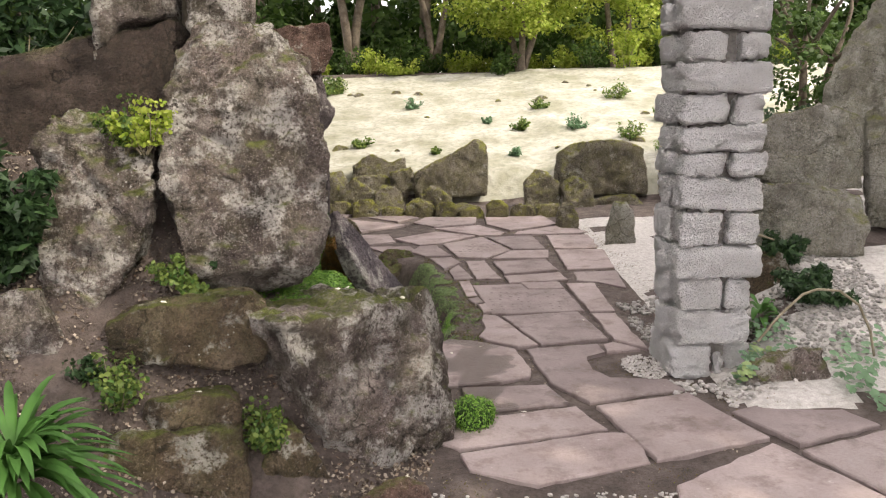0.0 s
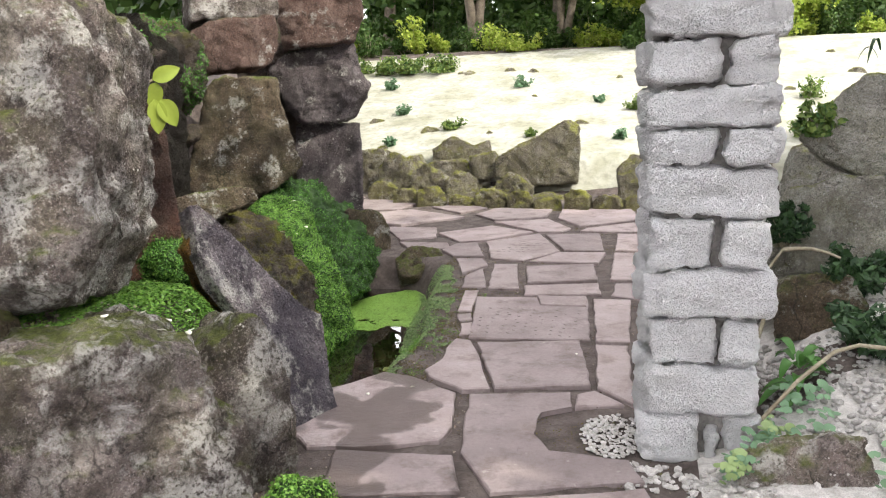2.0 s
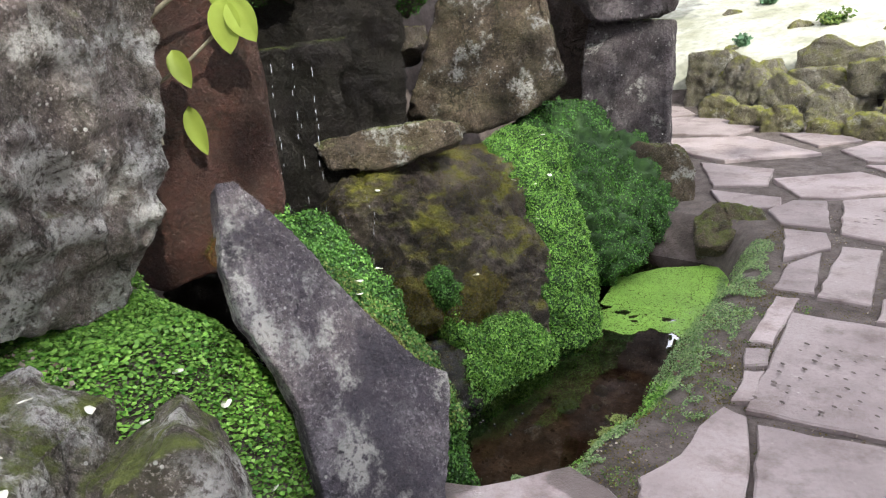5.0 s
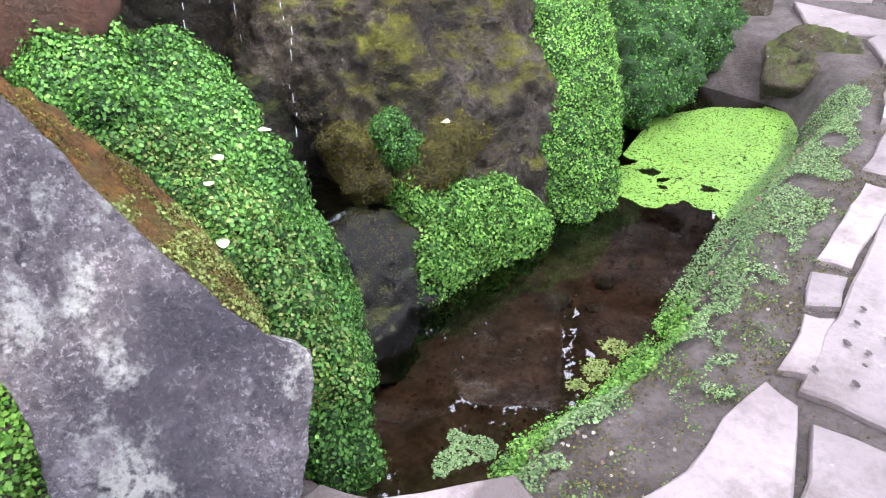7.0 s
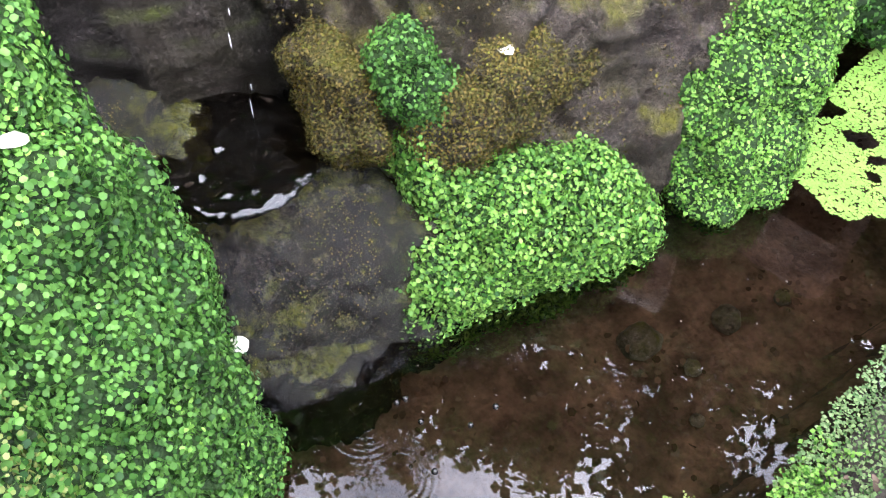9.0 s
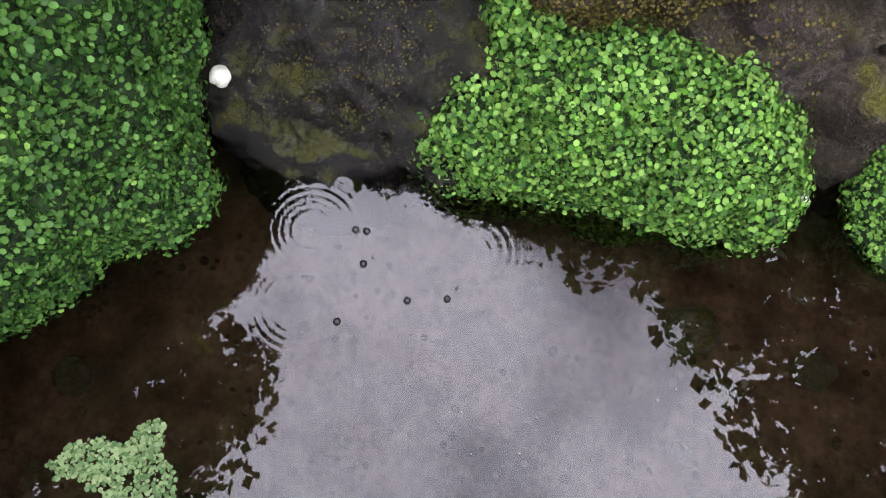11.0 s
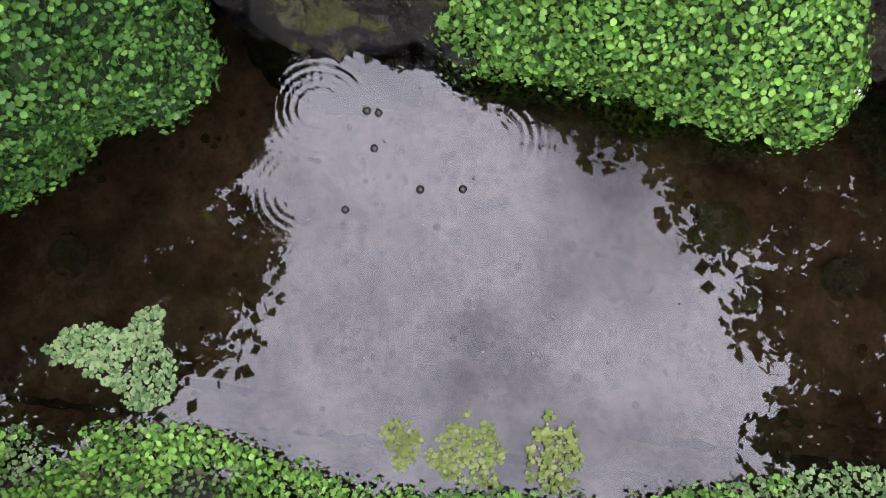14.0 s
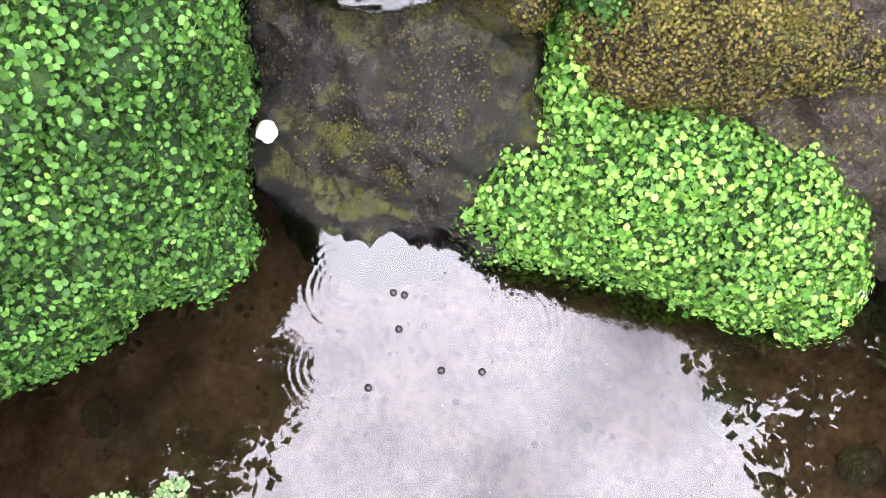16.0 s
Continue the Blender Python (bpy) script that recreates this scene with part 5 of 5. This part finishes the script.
for k in range(20):
    x = -9 + k * 1.0 + rs.uniform(-.3, .3)
    y = 19.0 + rs.uniform(-.3, .8)
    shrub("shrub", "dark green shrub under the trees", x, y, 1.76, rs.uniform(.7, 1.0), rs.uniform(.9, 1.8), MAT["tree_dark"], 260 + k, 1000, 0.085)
for k in range(5):
    x, y = -4.4 + k * .55, 15.9 + rs.uniform(-.2, .2)
    shrub("ground_cover", "dense green ground cover above the bank", x, y, GZ(x, y), .5, .35, MAT["weed"], 300 + k, 1500, 0.04, "plant")
for k, (x, y, w) in enumerate(((-1.3, 12.6, .2), (1.7, 11.6, .16), (1.1, 13.2, .2), (1.9, 13.0, .22), (2.6, 12.4, .3), (0.6, 13.6, .12), (3.3, 13.2, .3), (-2.2, 13.4, .15), (-.2, 12.2, .1), (.9, 12.0, .14), (3.0, 11.7, .25), (-2.0, 12.0, .12), (1.5, 14.2, .2), (-.6, 14.6, .18), (2.8, 14.6, .3), (4.2, 12.8, .4), (4.8, 14.2, .4), (-2.8, 14.8, .2), (2.2, 11.3, .2), (0.0, 11.3, .12), (-.9, 11.35, .12))):
    shrub("rock_plant", "small green tuft on the dry bank", x, y, GZ(x, y), w, w * 1.1, MAT["weed_blue"] if k % 2 else MAT["weed"], 320 + k, 500, 0.03, "plant", 1.8)
# trees over the water, seen mirrored in the pool
for k, (x, y, h, s, lx, ly) in enumerate(((-3.6, 10.6, 9.2, 2.3, 2.2, 0.3), (-4.0, 0.9, 10.4, 2.2, 2.2, 0.4), (-6.4, 9.2, 9.0, 2.0, 2.3, -0.4), (-7.9, 6.6, 8.2, 1.9, 2.0, 0), (-8.1, 4.0, 8.0, 1.9, 1.9, 0), (-6.9, 1.5, 8.7, 1.9, 2.2, 0.2), (-4.0, 13.0, 9.0, 2.4, 0, 0))):
    tree("tree", "tall dark tree leaning over the rockery", x, y, GZ(x, y), h, s, 0.2, MAT["tree_dark"], 420 + k, 1, 90, 100, 0.17, (lx, ly), 0.45, clump=0.3)
# unseen tall trees added beside the path to keep the near garden in shade
for k, (x, y, h, s) in enumerate(((6.6, 0.4, 8.5, 2.9), (7.0, 4.0, 9.0, 2.9), (5.4, -2.6, 8.0, 2.6), (9.5, 2.0, 11.0, 3.2), (8.6, 5.2, 9.5, 2.4))):
    tree("tree", "unseen broad-leaved tree added to shade the path", x, y, GZ(x, y), h, s, 0.2, MAT["tree_dark"], 400 + k, 1, 110, 80 if k in (2, 3) else 26, 0.21, low=0.42, clump=0.3)

for k, (x, y) in enumerate(((-6.0, 12.4), (-9.4, 9.8), (-9.8, 7.2))):
    tree("tree", "bushy dark tree behind the rockery wall", x, y, GZ(x, y), 7.0, 2.2, .16, MAT["tree_dark"], 440 + k, 1, 80, 60, .24, low=.12, clump=.34)
# unseen trees added behind and beside the walk to block low sky light
for k in range(7):
    a = radians((165, 180, 195, 210, 338, 352, 366)[k])
    x, y = 0.5 + 8.6 * math.cos(a), 3.0 + 8.6 * math.sin(a)
    tree("tree", "unseen leafy tree added to block low sky light", x, y, GZ(x, y), rs.uniform(5.5, 7.5) if k < 4 else 3.0, 1.9, .15, MAT["tree_dark"], 450 + k, 1, 60, 50, .3, low=.02, clump=.34)

# ---------------------------------------------------------------- plants of the rockery
def blade(bm, base, way, length, width, droop, rnd, rows=7):
    """One arching strap leaf with a keel."""
    base, way = Vector(base), Vector(way).normalized()
    side = way.cross(Vector((0, 0, 1))).normalized()
    prev = None
    for k in range(rows + 1):
        f = k / rows
        c = base + way * length * f + Vector((0, 0, -droop * length * f * f))
        w = width * math.sin(min(f * 0.94 + 0.06, 1) * math.pi) ** 0.6 * 0.5
        row = (bm.verts.new(c - side * w + Vector((0, 0, w * .5))), bm.verts.new(c), bm.verts.new(c + side * w + Vector((0, 0, w * .5))))
        if prev:
            bm.faces.new((prev[0], prev[1], row[1], row[0]))
            bm.faces.new((prev[1], prev[2], row[2], row[1]))
        prev = row


def strap_plant(name, label, x, y, z, count, length, width, mat, seed, rise=0.8, category="plant"):
    rnd = random.Random(seed)
    top = empty(name, x, y, z, label, category)
    for k in range(count):
        bm = bmesh.new()
        a = rnd.uniform(0, 6.28)
        h = rnd.uniform(0.0, 1.0)
        blade(bm, (x + math.cos(a) * .02, y + math.sin(a) * .02, z + .12 * rise * h), (math.cos(a), math.sin(a), rise * (0.25 + h)), length * rnd.uniform(.7, 1.1), width, rnd.uniform(.35, .8) * rise, rnd)
        part("leaf", bm, mat, top)
    return top


strap_plant("lily_plant", "arching clump of glossy green strap leaves", -1.26, 2.52, 0.34, 130, 0.34, 0.030, MAT["lily"], 1, 1.0)
shrub("evergreen_shrub", "dark needle-leaved shrub at the rockery's end", -1.75, 3.35, 0.75, 0.35, 0.85, MAT["dark_leaf"], 501, 6500, 0.028, "shrub", 2.6)
shrub("evergreen_shrub", "dark evergreen shrub above the rock ledge", -2.1, 4.3, 1.5, 0.5, 0.7, MAT["dark_leaf"], 502, 3000, 0.04, "shrub", 2.2)
shrub("stonecrop", "yellow-green stonecrop between two boulders", -1.17, 3.56, 1.28, 0.14, 0.24, MAT["yellow_leaf"], 503, 900, 0.018, "plant", 1.2)
shrub("stonecrop", "dull green stonecrop between two boulders", -1.26, 3.58, 1.28, 0.14, 0.24, MAT["weed"], 504, 800, 0.018, "plant", 1.2)
for k, (x, y, z, w, h, m) in enumerate(((-1.08, 3.52, .72, .12, .14, "weed"), (-.68, 3.66, .52, .13, .10, "weed"), (-1.20, 3.14, .34, .20, .24, "weed"), (-.62, 3.16, .16, .15, .22, "weed"), (-1.0, 3.5, .68, .08, .08, "weed"),
                                          (-.52, 3.72, .52, .09, .07, "weed_blue"), (-1.32, 3.2, .42, .14, .16, "dark_leaf"), (-.95, 3.62, .75, .08, .07, "dark_leaf"))):
    shrub("weed", "low green weed rooted in the rockery soil", x, y, z, w, h, MAT[m], 510 + k, 900, 0.017, "plant", 1.3)


def broad_leaf(bm, base, tip, width, rnd):
    base, tip = Vector(base), Vector(tip)
    ax = tip - base
    side = ax.cross(Vector((rnd.uniform(.4, 1), rnd.uniform(-1, -.5), rnd.uniform(0, .5)))).normalized()
    up = side.cross(ax).normalized()
    rows = []
    for k in range(9):
        f = k / 8
        w = width * (math.sin(f ** 0.8 * math.pi) ** 0.75) * 0.5
        c = base + ax * f - up * 0.12 * ax.length * f * f
        rows.append([bm.verts.new(c + side * w * s + up * abs(s) * w * 0.35) for s in (-1, -.5, 0, .5, 1)])
    for p, q in zip(rows, rows[1:]):
        for i in range(4):
            bm.faces.new((p[i], p[i + 1], q[i + 1], q[i]))


rnd = random.Random(12)
leafy = empty("broad_leaved_plant", -0.87, 4.79, 1.0, "lime-green broad-leaved plant rooted beside the red slab", "plant")
bm = bmesh.new()
limb(bm, (-1.02, 4.62, 1.24), (-.84, 4.74, 1.37), .008, .005, rnd, 4, .1)
limb(bm, (-1.05, 4.60, 1.05), (-.84, 4.76, 1.24), .006, .004, rnd, 4, .1)
limb(bm, (-1.04, 4.62, 0.9), (-1.02, 4.62, 1.25), .009, .008, rnd, 4, .05)
part("stem", bm, MAT["twig"], leafy)
for b, t, w in (((-.83, 4.75, 1.36), (-.86, 4.74, 1.25), .075), ((-.84, 4.74, 1.29), (-.83, 4.74, 1.14), .085), ((-.82, 4.76, 1.29), (-.77, 4.78, 1.17), .085), ((-.84, 4.74, 1.37), (-.74, 4.80, 1.42), .07),
                ((-1.0, 4.7, 1.0), (-.95, 4.70, .86), .06), ((-.98, 4.66, 1.16), (-.92, 4.66, 1.06), .06), ((-.9, 4.73, 1.40), (-.97, 4.70, 1.48), .08)):
    bm = bmesh.new()
    broad_leaf(bm, b, t, w, rnd)
    part("leaf", bm, MAT["yellow_leaf"], leafy)

# litter on the rockery soil
def litter_spot(x, y):
    return x < -0.02 - 0.15 * max(3.4 - y, 0) and nz(x, y, 4, 6) > -0.25


MAT["litter"] = leaf_material("dead_leaves", (0.06, 0.035, 0.022), (0.16, 0.10, 0.065), (0.40, 0.35, 0.28), 0.1, 0.9)
scatter_flat("leaf_litter", "brown leaf litter and twigs on the rockery soil", "leaf litter", litter_spot, (-2.0, 0.0, 2.5, 4.0), 16000, 0.016, MAT["litter"], lambda x, y: GH(x, y) + .006, 31, 0.8, 0.02)
scatter_flat("leaf_litter", "brown crumbs of soil and leaf between the flags", "leaf litter", lambda x, y: nz(x, y, 3, 8) > 0.1, (-0.1, 1.6, 2.6, 9.0), 9000, 0.008, MAT["litter"], lambda x, y: GH(x, y) + .008, 32, 0.5, 0.004)
scatter_flat("joint_moss", "thin moss in the paving joints", "moss", lambda x, y: nz(x, y, 1.6, 12) > 0.12, (-0.3, 1.5, 2.9, 9.0), 26000, 0.006, MAT["moss_brown"], lambda x, y: GH(x, y) + .006, 33, 0.8, 0.004)

scatter_flat("bank_moss", "sparse green seedlings on the damp soil by the pool", "moss", lambda x, y: -.05 < x < .26 and nz(x, y, 9, 21) > 0.22, (-.05, .27, 5.0, 6.6), 9000, 0.006, MAT["weed"], lambda x, y: GH(x, y) + .012, 34, 0.9, 0.008)


def pebble_mesh(seed, flat=0.6, fine=1):
    bm = bmesh.new()
    bmesh.ops.create_icosphere(bm, subdivisions=fine, radius=1.0)
    r = random.Random(seed)
    for v in bm.verts:
        v.co *= r.uniform(.75, 1.15) if fine == 1 else 1 + .25 * noise.noise(v.co * 1.6 + Vector((seed, 0, 0)))
        v.co.z *= flat
    me = bpy.data.meshes.new("pebble")
    bm.to_mesh(me)
    bm.free()
    me.materials.append(MAT["gravel"])
    return me


# pale chippings right of the path, each one a stone
PEB = [pebble_mesh(k) for k in range(6)]
bed_stones = empty("gravel_bed", 1.7, 4.3, 0.0, "pale limestone chippings around the pillar's foot", "gravel", kind="structure")
rnd = random.Random(40)
made = 0
loose = ([], [])
ico = np.array([v.co for v in PEB[0].vertices])
icf = np.array([p.vertices[:] for p in PEB[0].polygons])
for k in range(5200):
    x, y = rnd.uniform(1.15, 2.6), rnd.uniform(3.75, 5.9)
    if x < 1.66 and 4.30 < y < 4.85 or (y < 4.12 and x < 1.34 + (4.12 - y) * .2) or (x > 1.34 and y < 3.9 + (x - 1.35) * .5) or x < 1.2 and y > 4.3:
        continue
    if nz(x, y, 3, 15) < -0.28:
        continue
    s = rnd.uniform(.006, .019)
    z = GH(x, y) + s * .45
    if made < 300 and x < 1.9 and y < 4.4:
        ob = new("pebble", PEB[k % 6])
        ob.parent = bed_stones
        ob.matrix_parent_inverse = bed_stones.matrix_world.inverted()
        ob.matrix_basis = pose(x, y, z, rnd.uniform(-30, 30), rnd.uniform(-30, 30), rnd.uniform(0, 360)) @ Matrix.Diagonal((s, s * rnd.uniform(.7, 1.2), s, 1))
        made += 1
    else:
        m = np.array(pose(0, 0, 0, rnd.uniform(-30, 30), rnd.uniform(-30, 30), rnd.uniform(0, 360)).to_3x3()) * s
        loose[1].append(icf + len(loose[0]) * len(ico))
        loose[0].append(ico @ m.T + (x, y, z))
ob = mesh_object("loose_chippings", raw_mesh("loose_chippings", np.concatenate(loose[0]), np.concatenate(loose[1])), MAT["gravel"], bed_stones)
tagged(ob, kind="stuff")
# grit in the round gap beside the pillar, and by the hollow at the near flags
rng = np.random.default_rng(8)
vs, fs = [], []
for k in range(1500):
    if 420 < k < 1000:
        continue
    a, r = rng.uniform(0, 6.28), rng.random() ** .5
    x, y = 1.10 + math.cos(a) * r * .12, 4.53 + math.sin(a) * r * .2
    if k > 1000:
        x, y = rng.uniform(-.35, .9), rng.uniform(2.7, 3.1)
    s = rng.uniform(.004, .012)
    fs.append(icf + len(vs) * len(ico))
    vs.append(ico * s + (x, y, GH(x, y) + .008 + s * .4))
tagged(mesh_object("grit", raw_mesh("grit", np.concatenate(vs), np.concatenate(fs)), MAT["gravel"]), "pale grit lying in a gap of the paving", "gravel", kind="stuff")

# plants right of the path
def round_leaf_plant(name, label, spots, mat, seed, size=0.022, category="plant"):
    rnd = random.Random(seed)
    x0, y0 = spots[0][:2]
    top = empty(name, x0, y0, GH(x0, y0), label, category)
    for x, y, r, n in spots:
        for k in range(n):
            bm = bmesh.new()
            a, q = rnd.uniform(0, 6.28), r * rnd.random() ** .5
            px, py = x + math.cos(a) * q, y + math.sin(a) * q
            z = GH(px, py) + rnd.uniform(.03, .11)
            s = size * rnd.uniform(.6, 1.25)
            m = Matrix.Translation((px, py, z)) @ Euler((rnd.uniform(-.1, .7), rnd.uniform(-.4, .4), rnd.uniform(0, .6))).to_matrix().to_4x4()
            c = bm.verts.new(m @ Vector((0, 0, -s * .25)))
            ring = [bm.verts.new(m @ Vector((math.cos(t) * s * (1 + .08 * math.cos(5 * t)), math.sin(t) * s, 0))) for t in [i * math.pi / 6 for i in range(12)]]
            for i in range(12):
                if i != 8:
                    bm.faces.new((c, ring[i], ring[(i + 1) % 12]))
            part("leaf", bm, mat, top)
    return top


round_leaf_plant("pennywort", "round blue-green leaves beside the pillar", ((1.62, 4.28, .10, 46), (1.52, 4.16, .06, 24), (1.74, 4.42, .12, 40), (1.78, 4.6, .1, 22)), MAT["weed_blue"], 3, 0.017)
round_leaf_plant("pennywort", "round blue-green leaves spilling over the paving edge", ((2.02, 4.12, .12, 60), (1.98, 3.95, .08, 36), (2.15, 4.3, .15, 50), (2.0, 3.82, .05, 16)), MAT["weed_blue"], 4, 0.017)
round_leaf_plant("pennywort", "young yellow-green leaves at the pillar's foot", ((1.50, 4.12, .05, 22), (1.66, 4.36, .06, 20)), MAT["cress_pale"], 5, 0.017)
strap_plant("fern", "glossy green rosette fern among the gravel", 1.78, 4.72, GH(1.78, 4.72), 16, 0.16, 0.045, MAT["lily"], 6, 1.2)
shrub("juniper", "dark grey-green spreading shrub on the gravel", 2.12, 4.85, GH(2.12, 4.85), .26, .22, MAT["dark_leaf"], 520, 3600, 0.022, "shrub", 2.2)
shrub("juniper", "dark low shrub under the overhanging rock", 2.08, 5.25, GH(2.08, 5.25) + .05, .2, .22, MAT["dark_leaf"], 521, 2600, 0.022, "shrub", 2.2)
shrub("evergreen_shrub", "small dark shrub growing on the big rock", 2.0, 5.72, 1.02, .12, .2, MAT["weed"], 522, 900, 0.03, "shrub", 1.3)
shrub("evergreen_shrub", "grey-green shrub hanging over a rock", 1.84, 5.5, .55, .14, .28, MAT["dark_leaf"], 523, 1600, 0.024, "shrub", 1.6)
shrub("evergreen_shrub", "green shrub beside the tall boulder", 2.75, 7.0, .9, .4, .5, MAT["dark_leaf"], 524, 2600, 0.035, "shrub", 1.6)
strap_plant("flax", "thin dark sword leaves on the big rock", 2.25, 5.75, 1.15, 5, 0.3, 0.02, MAT["dark_leaf"], 7, 2.2)
tree("tree", "drooping dark conifer at the garden's edge", 4.4, 10.2, GH(4.4, 10.2), 3.4, 1.1, .07, MAT["tree_dark"], 530, 2, 30, 150, .07, low=.35)
rnd = random.Random(2)
hoop = empty("bent_stem", 1.59, 4.22, GH(1.59, 4.22), "dry arched bramble stem over the gravel", "plant stem")
bm = bmesh.new()
pts = [Vector(p) for p in ((1.59, 4.22, .22), (1.69, 4.21, .36), (1.79, 4.20, .465), (1.86, 4.20, .49), (1.97, 4.2, .48), (2.08, 4.22, .40), (2.16, 4.25, .26), (2.2, 4.27, .12))]
for a, b in zip(pts, pts[1:]):
    limb(bm, a, b, .007, .0065, rnd, 2, .0)
bmesh.ops.remove_doubles(bm, verts=bm.verts[:], dist=.004)
part("stem", bm, MAT["twig"], hoop)
bm = bmesh.new()
for a, b in (((1.62, 5.05, .3), (1.78, 5.2, .58)), ((1.78, 5.2, .58), (2.0, 5.15, .56)), ((1.66, 4.95, .25), (1.72, 5.1, .5))):
    limb(bm, a, b, .010, .006, rnd, 4, .12)
part("twig", bm, MAT["twig"], empty("dead_branch", 1.62, 5.0, .25, "crooked dead branch lying on the bed", "branch"))

# ---------------------------------------------------------------- petals, pebbles and bubbles
def petal(x, y, z, s, seed, label, tilt=0.2, mat="petal", name="fallen_petal", category="petal"):
    r = random.Random(seed)
    bm = bmesh.new()
    bmesh.ops.create_circle(bm, cap_ends=True, segments=9, radius=s)
    for v in bm.verts:
        v.co *= r.uniform(.8, 1.15)
        v.co.x *= 1.35
        v.co.z = 0.25 * s * (v.co.y / s) ** 2
    ext = bmesh.ops.extrude_face_region(bm, geom=bm.faces[:])
    for v in ext["geom"]:
        if isinstance(v, bmesh.types.BMVert):
            v.co.z += s * .12
    me = bpy.data.meshes.new(name)
    bm.to_mesh(me)
    bm.free()
    ob = mesh_object(name, me, MAT[mat])
    ob.matrix_world = Matrix.Translation((x, y, z)) @ Euler((r.uniform(-tilt, tilt), r.uniform(-tilt, tilt), r.uniform(0, 6.28))).to_matrix().to_4x4()
    return tagged(ob, label, category, "fallen petals")


def drop_z(x, y, z=3.0):
    """The height of whatever lies under the place."""
    deps = bpy.context.evaluated_depsgraph_get()
    hit, p, _, _, _, _ = scene.ray_cast(deps, (x, y, z), (0, 0, -1))
    return p.z if hit else 0.0


SPOTS = ((-.68, 5.09, .012), (-.61, 4.93, .012), (-.495, 4.846, .012), (-.556, 4.874, .011), (-1.12, 6.76, .012), (-1.07, 6.43, .010), (-1.0, 6.5, .010), (-.95, 6.55, .009), (-1.19, 5.64, .012), (-.39, 4.27, .014), (-.36, 4.14, .013),
         (-.41, 3.86, .012), (-.38, 3.96, .010), (-.43, 3.69, .012), (-.23, 3.68, .012), (-.35, 4.05, .012), (-.30, 3.75, .010), (-.15, 3.7, .009), (.39, 3.87, .010), (.22, 4.86, .009), (-.12, 3.26, .012), (-.9, 3.18, .010),
         (-.72, 3.22, .010), (-1.05, 3.30, .010), (-.45, 4.2, .010), (-.3, 4.3, .010), (.05, 4.75, .008), (-.02, 5.35, .007), (.9, 5.4, .006), (-.6, 3.9, .012), (-.84, 5.8, .013), (-.9, 6.36, .008))
bpy.context.view_layer.update()
for k, (x, y, s) in enumerate(SPOTS):
    petal(x, y, drop_z(x, y) + .004, s, 600 + k, "small cream petal fallen on the green" if y > 4 else "small cream petal fallen on stone", 0.3)


def pebble_thing(x, y, z, s, label, mat, seed):
    me = pebble_mesh(seed, .7, 3)
    me.materials.clear()
    ob = mesh_object("pebble", me, mat)
    ob.matrix_world = pose(x, y, z, 0, 0, seed * 40) @ Matrix.Diagonal((s, s * .9, s, 1))
    return tagged(ob, label, "stone")


pebble_thing(-.735, 5.245, -.125, .016, "white pebble stuck on the wet stone", MAT["petal"], 1)
pebble_thing(-.665, 6.06, -.205, .017, "white pebble beside the green mound", MAT["petal"], 2)
for k, (x, y, s) in enumerate(((-.52, 5.97, .045), (-.47, 6.16, .035), (-.42, 6.02, .02), (-.36, 5.02, .03), (-.33, 5.95, .015), (-.3, 5.45, .012), (-.45, 6.3, .02))):
    pebble_thing(x, y, GH(x, y) + .012, s, "flat brownish stone under the water", MAT["garden_rock"], 20 + k)
MAT["bubble"] = plain_material("bubble_dark_reflection", (0.02, 0.018, 0.016), (0.03, 0.027, 0.024), 20, 0.04, 0.0, 20)
for k, (x, y) in enumerate(((-.577, 5.441), (-.576, 5.457), (-.526, 5.458), (-.439, 5.432), (-.478, 5.525), (-.485, 5.580))):
    bm = bmesh.new()
    bmesh.ops.create_uvsphere(bm, u_segments=14, v_segments=8, radius=.0055)
    bmesh.ops.bisect_plane(bm, geom=bm.verts[:] + bm.edges[:] + bm.faces[:], plane_co=(0, 0, -.001), plane_no=(0, 0, -1), clear_outer=True)
    me = bpy.data.meshes.new("bubble")
    bm.to_mesh(me)
    bm.free()
    ob = mesh_object("bubble", me, MAT["bubble"])
    ob.location = (x, y, WATER + .001)
    tagged(ob, "air bubble floating on the pool, its dark reflection put into the colour", "bubble", "pool bubbles")

# thin threads of falling water
def glassy(name):
    m, n, l, b = material(name, 0.05)
    b.inputs["Base Color"].default_value = (0.8, 0.82, 0.85, 1)
    b.inputs["Alpha"].default_value = 0.4
    return m


MAT["falling"] = glassy("falling_water")
rnd = random.Random(6)
for k, (x, y, z1, z0) in enumerate(((-1.42, 5.36, 1.02, .3), (-1.36, 5.42, 1.02, .5), (-1.30, 5.46, 1.0, .35), (-1.02, 5.42, .55, .06))):
    bm = bmesh.new()
    z = z1
    while z > z0:
        ln = rnd.uniform(.015, .06)
        bmesh.ops.create_icosphere(bm, subdivisions=1, radius=1, matrix=Matrix.Translation((x + rnd.uniform(-.012, .012), y + rnd.uniform(-.012, .012), z)) @ Matrix.Diagonal((.0013, .0013, ln * .4, 1)))
        z -= ln * rnd.uniform(.8, 2.6)
    me = bpy.data.meshes.new("water_thread")
    bm.to_mesh(me)
    bm.free()
    tagged(mesh_object("water_thread", me, MAT["falling"]), "thin broken thread of falling water", "water", "cascade water", "stuff")
